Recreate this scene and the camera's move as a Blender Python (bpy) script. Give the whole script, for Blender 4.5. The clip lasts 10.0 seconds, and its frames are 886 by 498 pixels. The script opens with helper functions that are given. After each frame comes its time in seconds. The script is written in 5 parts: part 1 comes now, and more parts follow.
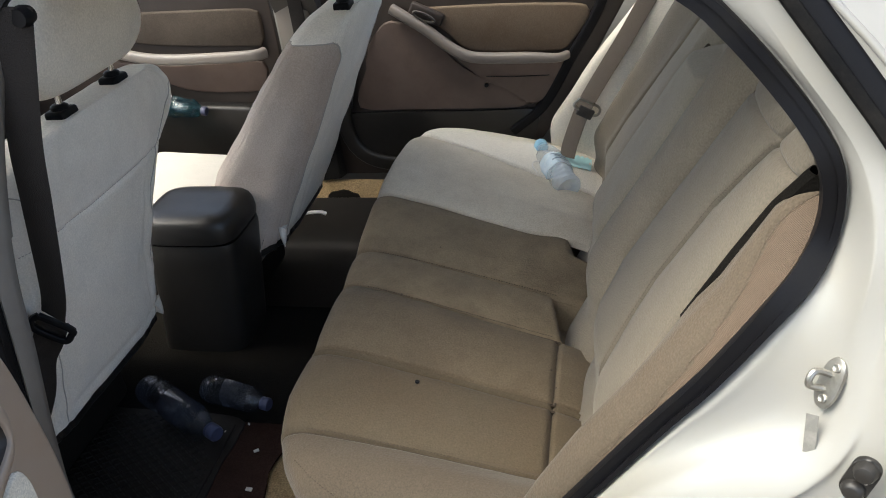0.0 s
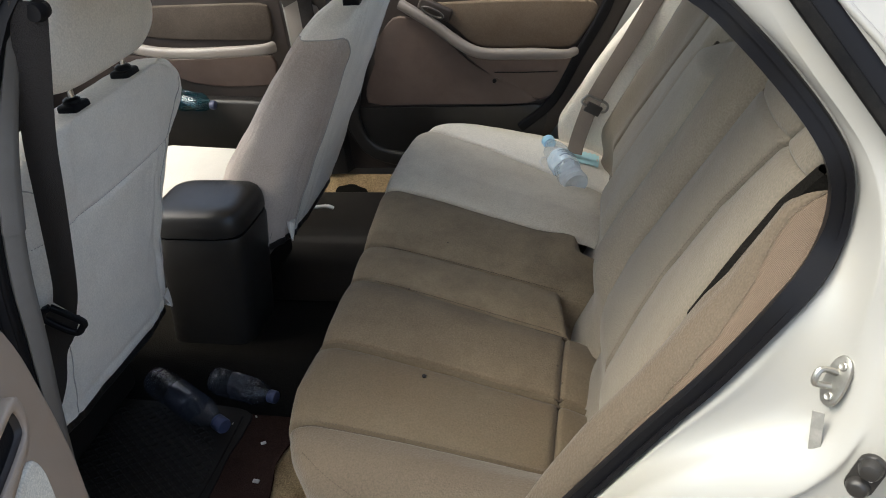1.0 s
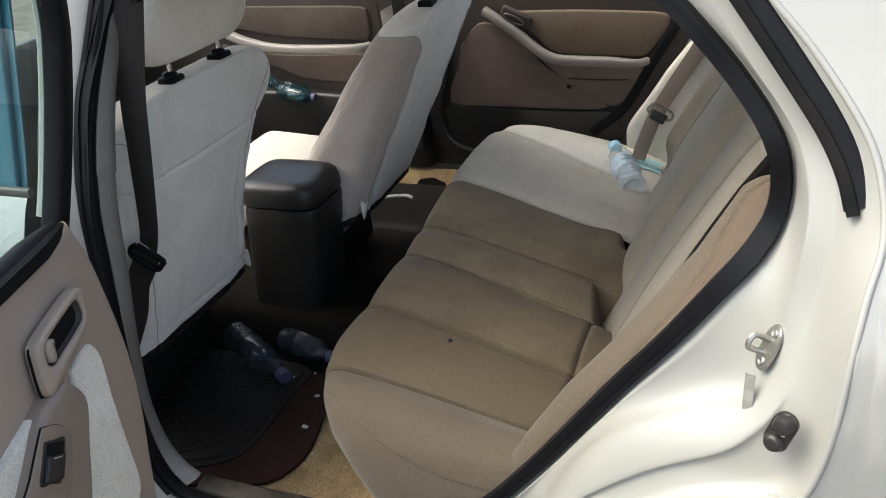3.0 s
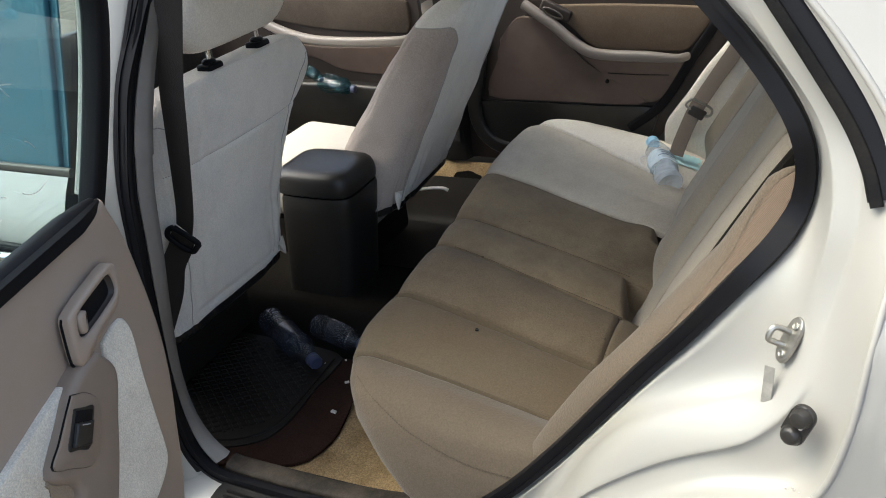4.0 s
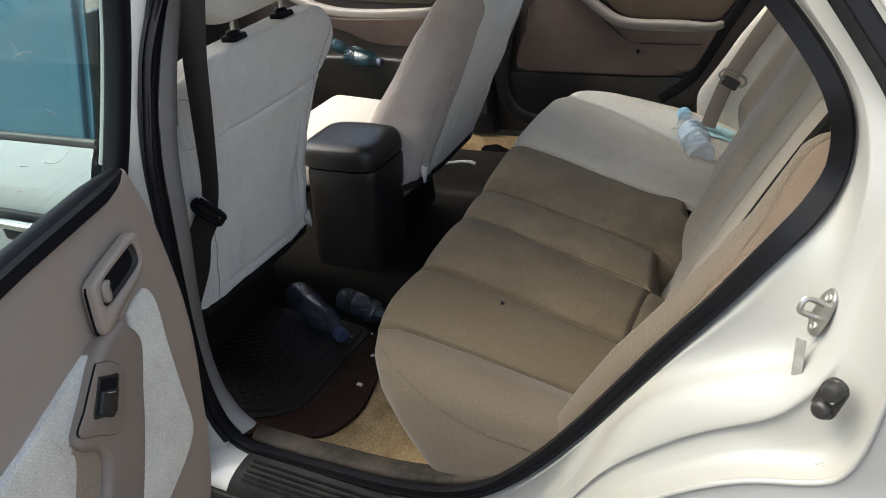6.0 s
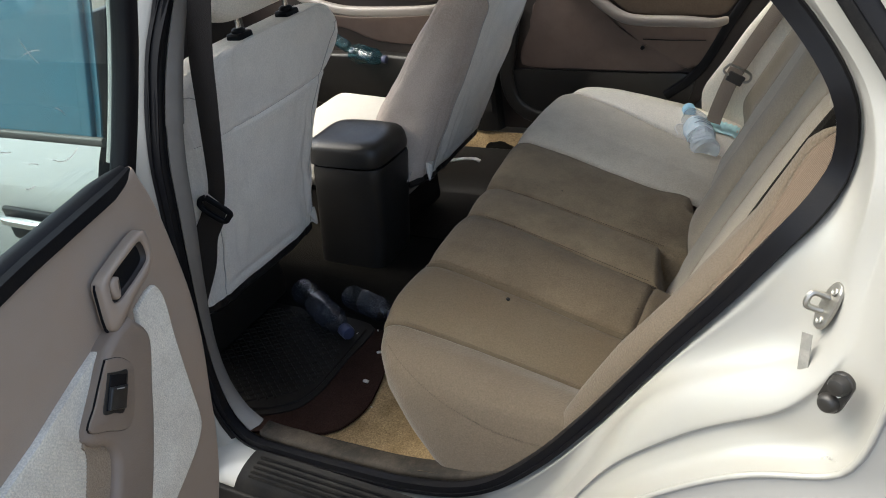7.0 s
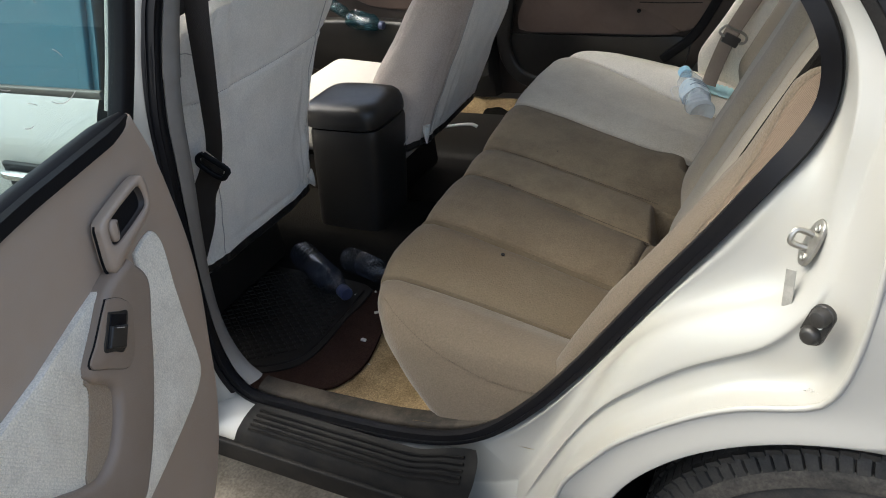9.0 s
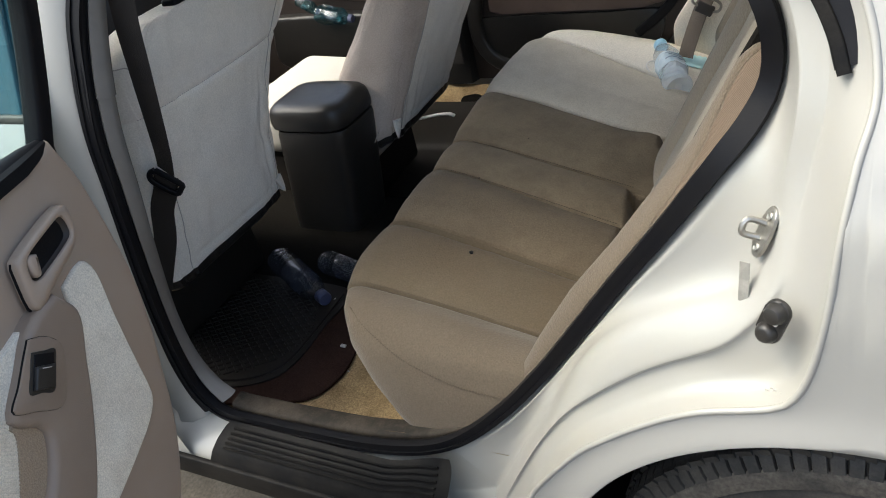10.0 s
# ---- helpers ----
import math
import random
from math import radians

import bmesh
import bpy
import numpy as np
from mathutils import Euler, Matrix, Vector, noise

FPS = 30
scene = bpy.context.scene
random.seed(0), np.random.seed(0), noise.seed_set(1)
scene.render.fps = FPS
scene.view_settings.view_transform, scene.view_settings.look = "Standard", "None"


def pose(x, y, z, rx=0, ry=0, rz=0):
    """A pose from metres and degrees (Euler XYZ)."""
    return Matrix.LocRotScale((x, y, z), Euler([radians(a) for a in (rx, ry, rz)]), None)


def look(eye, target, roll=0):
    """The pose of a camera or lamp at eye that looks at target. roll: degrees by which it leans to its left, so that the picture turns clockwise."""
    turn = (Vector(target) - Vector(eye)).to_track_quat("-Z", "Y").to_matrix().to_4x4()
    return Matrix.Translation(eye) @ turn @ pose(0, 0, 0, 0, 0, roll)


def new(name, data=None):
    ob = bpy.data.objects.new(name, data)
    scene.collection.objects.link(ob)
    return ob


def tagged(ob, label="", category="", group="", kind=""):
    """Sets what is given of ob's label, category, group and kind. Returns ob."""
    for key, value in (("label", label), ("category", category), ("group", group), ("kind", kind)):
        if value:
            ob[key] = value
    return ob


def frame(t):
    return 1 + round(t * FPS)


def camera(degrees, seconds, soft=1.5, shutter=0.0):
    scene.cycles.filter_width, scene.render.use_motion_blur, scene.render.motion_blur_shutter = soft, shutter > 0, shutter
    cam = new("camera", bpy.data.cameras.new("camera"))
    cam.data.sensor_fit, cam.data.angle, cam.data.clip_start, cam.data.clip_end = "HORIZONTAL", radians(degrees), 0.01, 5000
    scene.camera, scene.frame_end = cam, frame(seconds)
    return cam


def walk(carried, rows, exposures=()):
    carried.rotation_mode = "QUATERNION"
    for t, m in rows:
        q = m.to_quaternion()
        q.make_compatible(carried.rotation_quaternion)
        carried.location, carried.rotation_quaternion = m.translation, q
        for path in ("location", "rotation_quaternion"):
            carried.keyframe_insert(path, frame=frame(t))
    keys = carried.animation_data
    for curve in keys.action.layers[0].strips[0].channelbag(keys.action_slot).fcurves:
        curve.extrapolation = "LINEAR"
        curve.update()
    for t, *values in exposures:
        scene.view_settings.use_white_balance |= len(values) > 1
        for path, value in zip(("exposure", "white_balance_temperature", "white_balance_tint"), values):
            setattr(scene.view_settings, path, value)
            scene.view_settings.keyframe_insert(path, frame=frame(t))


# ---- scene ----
cam = camera(59.3, 10.0, 1.0)
PATH = [
    (0, (0.706, -0.659, 1.561), (0.282, 0.993, 0.516), -7.2),
    (0.5, (0.706, -0.662, 1.556), (0.279, 0.989, 0.511), -7.1),
    (1, (0.702, -0.666, 1.567), (0.266, 0.976, 0.512), -7.0),
    (1.5, (0.729, -0.675, 1.561), (0.28, 0.966, 0.511), -6.7),
    (2, (0.804, -0.682, 1.555), (0.263, 0.947, 0.529), -6.4),
    (2.5, (0.882, -0.743, 1.548), (0.228, 0.859, 0.546), -6.7),
    (3, (0.925, -0.788, 1.554), (0.187, 0.79, 0.571), -7.4),
    (4.5, (0.964, -0.794, 1.529), (0.101, 0.718, 0.545), -7.8),
    (5, (0.965, -0.785, 1.523), (0.089, 0.71, 0.523), -8.1),
    (5.5, (0.963, -0.782, 1.523), (0.074, 0.697, 0.512), -8.6),
    (7, (0.963, -0.789, 1.523), (0.054, 0.673, 0.504), -9.5),
    (7.5, (0.966, -0.794, 1.518), (0.059, 0.667, 0.496), -9.5),
    (8, (0.966, -0.811, 1.511), (0.068, 0.649, 0.482), -9.3),
    (8.5, (0.975, -0.824, 1.496), (0.082, 0.629, 0.451), -9.3),
    (9, (0.989, -0.826, 1.488), (0.085, 0.608, 0.426), -9.8),
    (9.5, (1.015, -0.8, 1.48), (0.085, 0.605, 0.403), -11.3),
    (10, (1.051, -0.717, 1.467), (0.116, 0.675, 0.378), -14.6),
]
EXPOSE = 1.95
walk(cam, [(t, look(eye, target, roll)) for t, eye, target, roll in PATH], [(0.0, EXPOSE, 6250, 1), (10.0, EXPOSE, 6250, 1)])


# world, sun and exposure
def make_world():
    w = bpy.data.worlds.new("sky")
    scene.world = w
    w.use_nodes = True
    nt = w.node_tree
    nt.nodes.clear()
    sky = nt.nodes.new("ShaderNodeTexSky")
    sky.sky_type = "NISHITA"
    sky.sun_disc = False
    sky.sun_elevation = radians(SUN_EL)
    sky.sun_rotation = radians(SUN_ROT)
    sky.air_density, sky.dust_density, sky.ozone_density = 0.7, 6.0, 0.0
    bg = nt.nodes.new("ShaderNodeBackground")
    bg.inputs["Strength"].default_value = SKY
    out = nt.nodes.new("ShaderNodeOutputWorld")
    nt.links.new(sky.outputs[0], bg.inputs[0])
    nt.links.new(bg.outputs[0], out.inputs[0])


SUN_EL, SUN_AZ, SKY, SUN = 59.0, (-0.90, -0.40), 0.15, 0.15
SUN_ROT = math.degrees(math.atan2(SUN_AZ[0], SUN_AZ[1]))
make_world()
lamp = bpy.data.lights.new("sun", "SUN")
lamp.energy, lamp.angle, lamp.color = SUN, radians(55), (1.0, 0.985, 0.96)
h = math.hypot(*SUN_AZ)
sun_from = Vector((SUN_AZ[0] / h * math.cos(radians(SUN_EL)), SUN_AZ[1] / h * math.cos(radians(SUN_EL)), math.sin(radians(SUN_EL))))
new("sun", lamp).matrix_world = look(sun_from * 20, (0, 0, 0))


# ---- materials ----
def mat(name, base, rough=0.6, metal=0.0, spots=0.0, spot_scale=6.0, spot_col=None, grain=0.0, grain_scale=300.0, bump=0.0, bump_scale=400.0,
        coat=0.0, sheen=0.0, weave=0.0, weave_scale=260.0, trans=0.0, ior=1.45, spec=0.5, alpha=1.0, rand=0.0, rough_var=0.0):
    m = bpy.data.materials.new(name)
    m.use_nodes = True
    nt = m.node_tree
    b = nt.nodes["Principled BSDF"]
    N, L = nt.nodes.new, nt.links.new

    def val(sock, v):
        b.inputs[sock].default_value = v
    val("Roughness", rough), val("Metallic", metal), val("Coat Weight", coat), val("Sheen Weight", sheen), val("Specular IOR Level", spec)
    val("Transmission Weight", trans), val("IOR", ior), val("Alpha", alpha), val("Coat Roughness", 0.08), val("Sheen Roughness", 0.5)
    b.inputs["Base Color"].default_value = (*base, 1)
    co = N("ShaderNodeTexCoord").outputs["Object"]

    def noise_tex(scale, detail=4.0, rough=0.55):
        n = N("ShaderNodeTexNoise")
        n.inputs["Scale"].default_value, n.inputs["Detail"].default_value, n.inputs["Roughness"].default_value = scale, detail, rough
        L(co, n.inputs["Vector"])
        return n.outputs["Fac"]

    def ramp(fac, lo, hi):
        r = N("ShaderNodeMapRange")
        r.inputs["From Min"].default_value, r.inputs["From Max"].default_value = lo, hi
        L(fac, r.inputs["Value"])
        return r.outputs["Result"]

    def mix(fac, a, c, mode="MIX"):
        x = N("ShaderNodeMix")
        x.data_type, x.blend_type = "RGBA", mode
        if isinstance(fac, float):
            x.inputs[0].default_value = fac
        else:
            L(fac, x.inputs[0])
        for i, s in ((6, a), (7, c)):
            if isinstance(s, tuple):
                x.inputs[i].default_value = (*s, 1)
            else:
                L(s, x.inputs[i])
        return x.outputs[2]

    col = tuple(base)
    if spots:
        dark = spot_col or tuple(c * 0.55 for c in base)
        f1 = ramp(noise_tex(spot_scale, 5.0, 0.6), 0.42, 0.72)
        mul = N("ShaderNodeMath")
        mul.operation = "MULTIPLY"
        mul.inputs[1].default_value = spots
        L(f1, mul.inputs[0])
        col = mix(mul.outputs[0], col, dark)
        f2 = ramp(noise_tex(spot_scale * 5.3, 3.0), 0.5, 0.8)
        mul2 = N("ShaderNodeMath")
        mul2.operation = "MULTIPLY"
        mul2.inputs[1].default_value = spots * 0.5
        L(f2, mul2.inputs[0])
        col = mix(mul2.outputs[0], col, dark)
    if grain:
        g = ramp(noise_tex(grain_scale, 2.0), 0.3, 0.7)
        lo = mix(grain, col, (0.0, 0.0, 0.0))
        col = mix(g, lo, col)
    if rand:
        oi = N("ShaderNodeObjectInfo")
        lo = mix(rand, col, (0.0, 0.0, 0.0))
        col = mix(oi.outputs["Random"], lo, col)
    if not isinstance(col, tuple):
        L(col, b.inputs["Base Color"])
    if rough_var:
        r = N("ShaderNodeMapRange")
        r.inputs["To Min"].default_value, r.inputs["To Max"].default_value = max(0.02, rough - rough_var), min(1, rough + rough_var)
        L(noise_tex(9.0, 6.0, 0.65), r.inputs["Value"])
        L(r.outputs["Result"], b.inputs["Roughness"])
    hgt = None
    if bump:
        hgt = noise_tex(bump_scale, 3.0)
    if weave:
        wv = N("ShaderNodeTexVoronoi")
        wv.inputs["Scale"].default_value = weave_scale
        L(co, wv.inputs["Vector"])
        if hgt is None:
            hgt = wv.outputs["Distance"]
        else:
            ad = N("ShaderNodeMath")
            ad.operation = "ADD"
            L(hgt, ad.inputs[0]), L(wv.outputs["Distance"], ad.inputs[1])
            hgt = ad.outputs[0]
    if hgt is not None:
        bp = N("ShaderNodeBump")
        bp.inputs["Strength"].default_value = max(bump, weave)
        bp.inputs["Distance"].default_value = 0.002
        L(hgt, bp.inputs["Height"])
        L(bp.outputs["Normal"], b.inputs["Normal"])
    return m


# Backrest cloth comes in three tones that offset the light across its panels.
M_FAB2 = mat("seat_cloth_lit", (0.370, 0.325, 0.258), 0.95, spots=0.35, spot_scale=5, spot_col=(0.26, 0.22, 0.165), grain=0.22, weave=0.3, sheen=0.15, spec=0.15)
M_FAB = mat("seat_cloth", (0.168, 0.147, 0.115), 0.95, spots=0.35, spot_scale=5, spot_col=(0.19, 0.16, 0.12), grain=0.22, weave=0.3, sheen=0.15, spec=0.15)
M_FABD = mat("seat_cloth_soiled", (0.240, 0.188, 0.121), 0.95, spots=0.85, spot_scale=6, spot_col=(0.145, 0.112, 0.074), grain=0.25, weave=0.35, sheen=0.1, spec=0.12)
# Copy of the soiled cloth with shade put into its colour.
M_FABC = mat("seat_cloth_shaded_mid", (0.162, 0.126, 0.083), 0.95, spots=0.85, spot_scale=6, spot_col=(0.108, 0.084, 0.056), grain=0.25, weave=0.35, sheen=0.1, spec=0.12)
# Worn cloth, its tone lowered as if it lay in shade.
M_FABB = mat("seat_cloth_worn_shaded", (0.108, 0.087, 0.063), 0.95, spots=0.5, spot_scale=5, spot_col=(0.096, 0.073, 0.050), grain=0.25, weave=0.35, sheen=0.15, spec=0.12)
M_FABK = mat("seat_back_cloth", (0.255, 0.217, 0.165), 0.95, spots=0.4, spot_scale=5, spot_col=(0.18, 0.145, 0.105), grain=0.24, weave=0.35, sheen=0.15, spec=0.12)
# Second shaded copy of the soiled cloth, for the panel beside the bolster.
M_FABE = mat("seat_cloth_shaded_edge", (0.114, 0.091, 0.061), 0.95, spots=0.8, spot_scale=6, spot_col=(0.106, 0.079, 0.050), grain=0.25, weave=0.35, sheen=0.1, spec=0.12)
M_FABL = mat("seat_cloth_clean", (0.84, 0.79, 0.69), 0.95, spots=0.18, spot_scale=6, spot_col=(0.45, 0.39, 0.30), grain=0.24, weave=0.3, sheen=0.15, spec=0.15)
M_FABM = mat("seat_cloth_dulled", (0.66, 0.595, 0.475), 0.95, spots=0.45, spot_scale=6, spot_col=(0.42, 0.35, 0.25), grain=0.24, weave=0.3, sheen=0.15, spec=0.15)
M_TWEED = mat("seat_tweed", (0.36, 0.28, 0.20), 0.95, spots=0.35, spot_scale=7, spot_col=(0.36, 0.25, 0.16), grain=0.35, grain_scale=600, weave=0.35, weave_scale=480, spec=0.1)
M_COVER = mat("slip_cover_cloth", (0.87, 0.83, 0.755), 0.9, spots=0.22, spot_scale=5, spot_col=(0.46, 0.44, 0.41), grain=0.18, weave=0.2, sheen=0.1, spec=0.2)
M_COVERT = mat("slip_cover_side", (0.47, 0.39, 0.33), 0.9, spots=0.6, spot_scale=3.2, spot_col=(0.63, 0.57, 0.51), grain=0.22, weave=0.2, sheen=0.15, spec=0.2)
M_COVERU = mat("slip_cover_upper", (0.83, 0.79, 0.73), 0.9, spots=0.25, spot_scale=6, spot_col=(0.45, 0.42, 0.38), grain=0.14, weave=0.25, sheen=0.1, spec=0.2)
M_COVERW = mat("slip_cover_seat", (0.50, 0.485, 0.445), 0.9, spots=0.12, grain=0.08, weave=0.2, spec=0.2)
M_STITCH = mat("stitch_thread", (0.075, 0.055, 0.038), 0.9, grain=0.3)
M_STITCHB = mat("tan_thread", (0.115, 0.092, 0.068), 0.9, grain=0.2)
M_STITCHC = mat("cover_thread", (0.44, 0.42, 0.39), 0.9, grain=0.2)
M_PAINT = mat("white_body_paint", (0.290, 0.286, 0.268), 0.32, spots=0.25, spot_scale=3, spot_col=(0.305, 0.294, 0.260), coat=0.3, rough_var=0.08)
M_PAINTJ = mat("grimy_jamb_paint", (0.272, 0.268, 0.250), 0.34, spots=0.5, spot_scale=5, spot_col=(0.285, 0.270, 0.225), coat=0.25, rough_var=0.1)
M_SEAL = mat("black_rubber", (0.0062, 0.0064, 0.0080), 0.42, spec=0.14, spots=0.5, spot_scale=20, spot_col=(0.009, 0.0085, 0.008), bump=0.12, bump_scale=250, rough_var=0.12)
M_STEP = mat("dusty_black_rubber", (0.0050, 0.0052, 0.0058), 0.55, spec=0.09, spots=0.7, spot_scale=13, spot_col=(0.018, 0.0165, 0.0145), grain=0.3, bump=0.2, rough_var=0.1)
M_TYRE = mat("tyre_rubber", (0.012, 0.012, 0.012), 0.7, spots=0.6, spot_scale=14, spot_col=(0.060, 0.054, 0.046), grain=0.4, bump=0.4, bump_scale=160)
M_DUSTY = mat("dusty_tyre", (0.060, 0.054, 0.046), 0.85, spots=1.0, spot_scale=26, spot_col=(0.012, 0.012, 0.012), grain=0.5, grain_scale=180, bump=0.6, bump_scale=160)
# Taupe trim plastic again, darkened for the weaker light on the armrest.
M_TAUPED = mat("shaded_taupe_plastic", (0.225, 0.170, 0.128), 0.42, spots=0.3, spot_scale=8, spot_col=(0.28, 0.225, 0.18), bump=0.25, bump_scale=900, rough_var=0.1)
M_TAUPE = mat("taupe_plastic", (0.325, 0.247, 0.186), 0.42, spots=0.35, spot_scale=8, spot_col=(0.34, 0.285, 0.235), bump=0.25, bump_scale=900, rough_var=0.1)
M_TRIM = mat("grey_brown_plastic", (0.062, 0.056, 0.051), 0.5, spots=0.5, spot_scale=9, spot_col=(0.095, 0.084, 0.073), bump=0.2, bump_scale=700)
M_SCUFF = mat("dusty_sill_trim", (0.019, 0.0165, 0.014), 0.65, spec=0.14, spots=1.0, spot_scale=15, spot_col=(0.062, 0.051, 0.039), grain=0.3, bump=0.3)
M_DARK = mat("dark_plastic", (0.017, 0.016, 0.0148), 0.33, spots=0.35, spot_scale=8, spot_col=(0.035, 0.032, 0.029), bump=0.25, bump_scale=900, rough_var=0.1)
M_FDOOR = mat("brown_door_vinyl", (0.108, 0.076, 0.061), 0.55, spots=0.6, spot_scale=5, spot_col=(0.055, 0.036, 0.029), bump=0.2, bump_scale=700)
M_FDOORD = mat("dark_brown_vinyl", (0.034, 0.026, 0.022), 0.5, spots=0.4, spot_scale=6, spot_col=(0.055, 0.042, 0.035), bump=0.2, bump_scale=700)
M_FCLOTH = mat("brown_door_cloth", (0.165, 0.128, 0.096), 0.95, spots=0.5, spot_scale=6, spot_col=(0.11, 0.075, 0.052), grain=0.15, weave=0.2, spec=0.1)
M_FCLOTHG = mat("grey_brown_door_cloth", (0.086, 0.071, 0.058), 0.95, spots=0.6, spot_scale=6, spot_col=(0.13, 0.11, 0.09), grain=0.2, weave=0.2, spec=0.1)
M_PILLAR = mat("grey_pillar_plastic", (0.135, 0.126, 0.115), 0.5, spots=0.5, spot_scale=9, spot_col=(0.095, 0.086, 0.076), bump=0.2, bump_scale=700)
# Paler copy of the rail vinyl, with the front rail's sunlight in it.
M_ARM = mat("grey_armrest_vinyl", (0.24, 0.218, 0.196), 0.38, spots=0.3, spot_scale=7, spot_col=(0.25, 0.2, 0.17), bump=0.15, bump_scale=800)
M_RAIL = mat("worn_rail_vinyl", (0.21, 0.185, 0.165), 0.4, spots=0.4, spot_scale=7, spot_col=(0.17, 0.14, 0.12), bump=0.15, bump_scale=800)
M_DCLOTH = mat("door_insert_cloth", (0.87, 0.80, 0.67), 0.95, spots=0.45, spot_scale=7, spot_col=(0.48, 0.40, 0.31), grain=0.30, grain_scale=420, weave=0.25, weave_scale=500, spec=0.1)
M_BELT = mat("belt_webbing", (0.030, 0.025, 0.022), 0.8, grain=0.35, grain_scale=500, weave=0.5, weave_scale=500, spots=0.2)
M_BELTT = mat("taupe_belt_webbing", (0.19, 0.155, 0.125), 0.8, grain=0.3, grain_scale=500, weave=0.5, weave_scale=500, spots=0.2)
M_METAL = mat("zinc_steel", (0.42, 0.41, 0.38), 0.45, metal=1.0, spots=0.6, spot_scale=30, spot_col=(0.25, 0.24, 0.21), bump=0.15, rough_var=0.15)
M_CHROME = mat("chrome", (0.7, 0.7, 0.7), 0.15, metal=1.0, rough_var=0.05)
M_CARPET = mat("tan_carpet", (0.40, 0.295, 0.165), 1.0, spots=0.8, spot_scale=11, spot_col=(0.20, 0.135, 0.07), grain=0.5, grain_scale=260, bump=1.0, bump_scale=330, spec=0.05)
M_MAROON = mat("maroon_mat_carpet", (0.042, 0.025, 0.020), 1.0, spots=0.5, spot_scale=9, spot_col=(0.03, 0.016, 0.013), grain=0.4, bump=0.8, bump_scale=330, spec=0.05)
M_MAT = mat("black_rubber_mat", (0.013, 0.011, 0.0092), 0.62, spec=0.35, spots=0.6, spot_scale=8, spot_col=(0.022, 0.017, 0.013), bump=0.2)
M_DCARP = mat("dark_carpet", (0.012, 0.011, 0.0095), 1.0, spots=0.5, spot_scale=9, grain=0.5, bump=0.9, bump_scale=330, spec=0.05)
M_FILM = mat("printed_bottle_film", (0.62, 0.76, 0.84), 0.25, spots=0.9, spot_scale=45, spot_col=(0.86, 0.92, 0.95), spec=0.6)
M_PRINT = mat("blue_print", (0.16, 0.24, 0.32), 0.4, spots=0.5, spot_scale=80, spot_col=(0.5, 0.6, 0.66))
M_CAPB = mat("pale_blue_cap", (0.36, 0.62, 0.80), 0.4, spots=0.1)
M_CAPD = mat("navy_cap", (0.06, 0.07, 0.13), 0.4, spots=0.2)
M_MASK = mat("blue_mask_cloth", (0.50, 0.78, 0.82), 0.9, spots=0.2, spot_scale=30, spot_col=(0.7, 0.88, 0.9))
M_WHITE = mat("white_cord", (0.78, 0.76, 0.72), 0.7, spots=0.2, spot_scale=30)
M_GREY = mat("grey_lit", (0.5, 0.47, 0.43), 0.8, spots=0.4, spot_scale=40)
M_PAPER = mat("faded_sticker", (0.17, 0.165, 0.15), 0.6, spots=0.8, spot_scale=60, spot_col=(0.27, 0.26, 0.235))
M_GROUND = mat("dusty_concrete", (0.185, 0.162, 0.130), 0.9, spots=0.8, spot_scale=5, spot_col=(0.075, 0.064, 0.050), grain=0.4, grain_scale=120, bump=0.6, bump_scale=90, spec=0.2)
M_HEAD = mat("headliner_cloth", (0.76, 0.72, 0.65), 0.95, grain=0.15, spots=0.2)


def herringbone(name, dark, pale, rows, stripes):
    """Cloth woven in zigzag rows."""
    m = mat(name, pale, 0.95, spec=0.1)
    nt = m.node_tree
    N, L = nt.nodes.new, nt.links.new
    b = nt.nodes["Principled BSDF"]
    tc, sp = N("ShaderNodeTexCoord"), N("ShaderNodeSeparateXYZ")
    L(tc.outputs["Object"], sp.inputs[0])

    def op(kind, a, c=0.0, d=0.0):
        x = N("ShaderNodeMath")
        x.operation = kind
        for i, s in enumerate((a, c, d)):
            if isinstance(s, float):
                x.inputs[i].default_value = s
            else:
                L(s, x.inputs[i])
        return x.outputs[0]
    u = op("ADD", sp.outputs["X"], op("MULTIPLY", sp.outputs["Z"], 1.6))
    v = op("ADD", op("MULTIPLY", sp.outputs["X"], 1.0), op("MULTIPLY", sp.outputs["Y"], 1.4))
    v = op("SUBTRACT", v, op("MULTIPLY", sp.outputs["Z"], 0.6))
    zig = op("PINGPONG", op("MULTIPLY", v, rows), 0.5)
    s = op("ADD", op("MULTIPLY", op("SINE", op("MULTIPLY", op("ADD", op("MULTIPLY", u, stripes), op("MULTIPLY", zig, 2.0)), 6.2832)), 0.5), 0.5)
    nz = N("ShaderNodeTexNoise")
    nz.inputs["Scale"].default_value = 500.0
    L(tc.outputs["Object"], nz.inputs["Vector"])
    f = op("MULTIPLY", op("ADD", s, nz.outputs["Fac"]), 0.5)
    x = N("ShaderNodeMix")
    x.data_type = "RGBA"
    x.inputs[6].default_value, x.inputs[7].default_value = (*dark, 1), (*pale, 1)
    L(f, x.inputs[0])
    L(x.outputs[2], b.inputs["Base Color"])
    bp = N("ShaderNodeBump")
    bp.inputs["Strength"].default_value, bp.inputs["Distance"].default_value = 0.5, 0.002
    L(f, bp.inputs["Height"])
    L(bp.outputs["Normal"], b.inputs["Normal"])
    return m


M_HERR = herringbone("tan_herringbone_cloth", (0.074, 0.055, 0.041), (0.148, 0.114, 0.084), 75.0, 260.0)


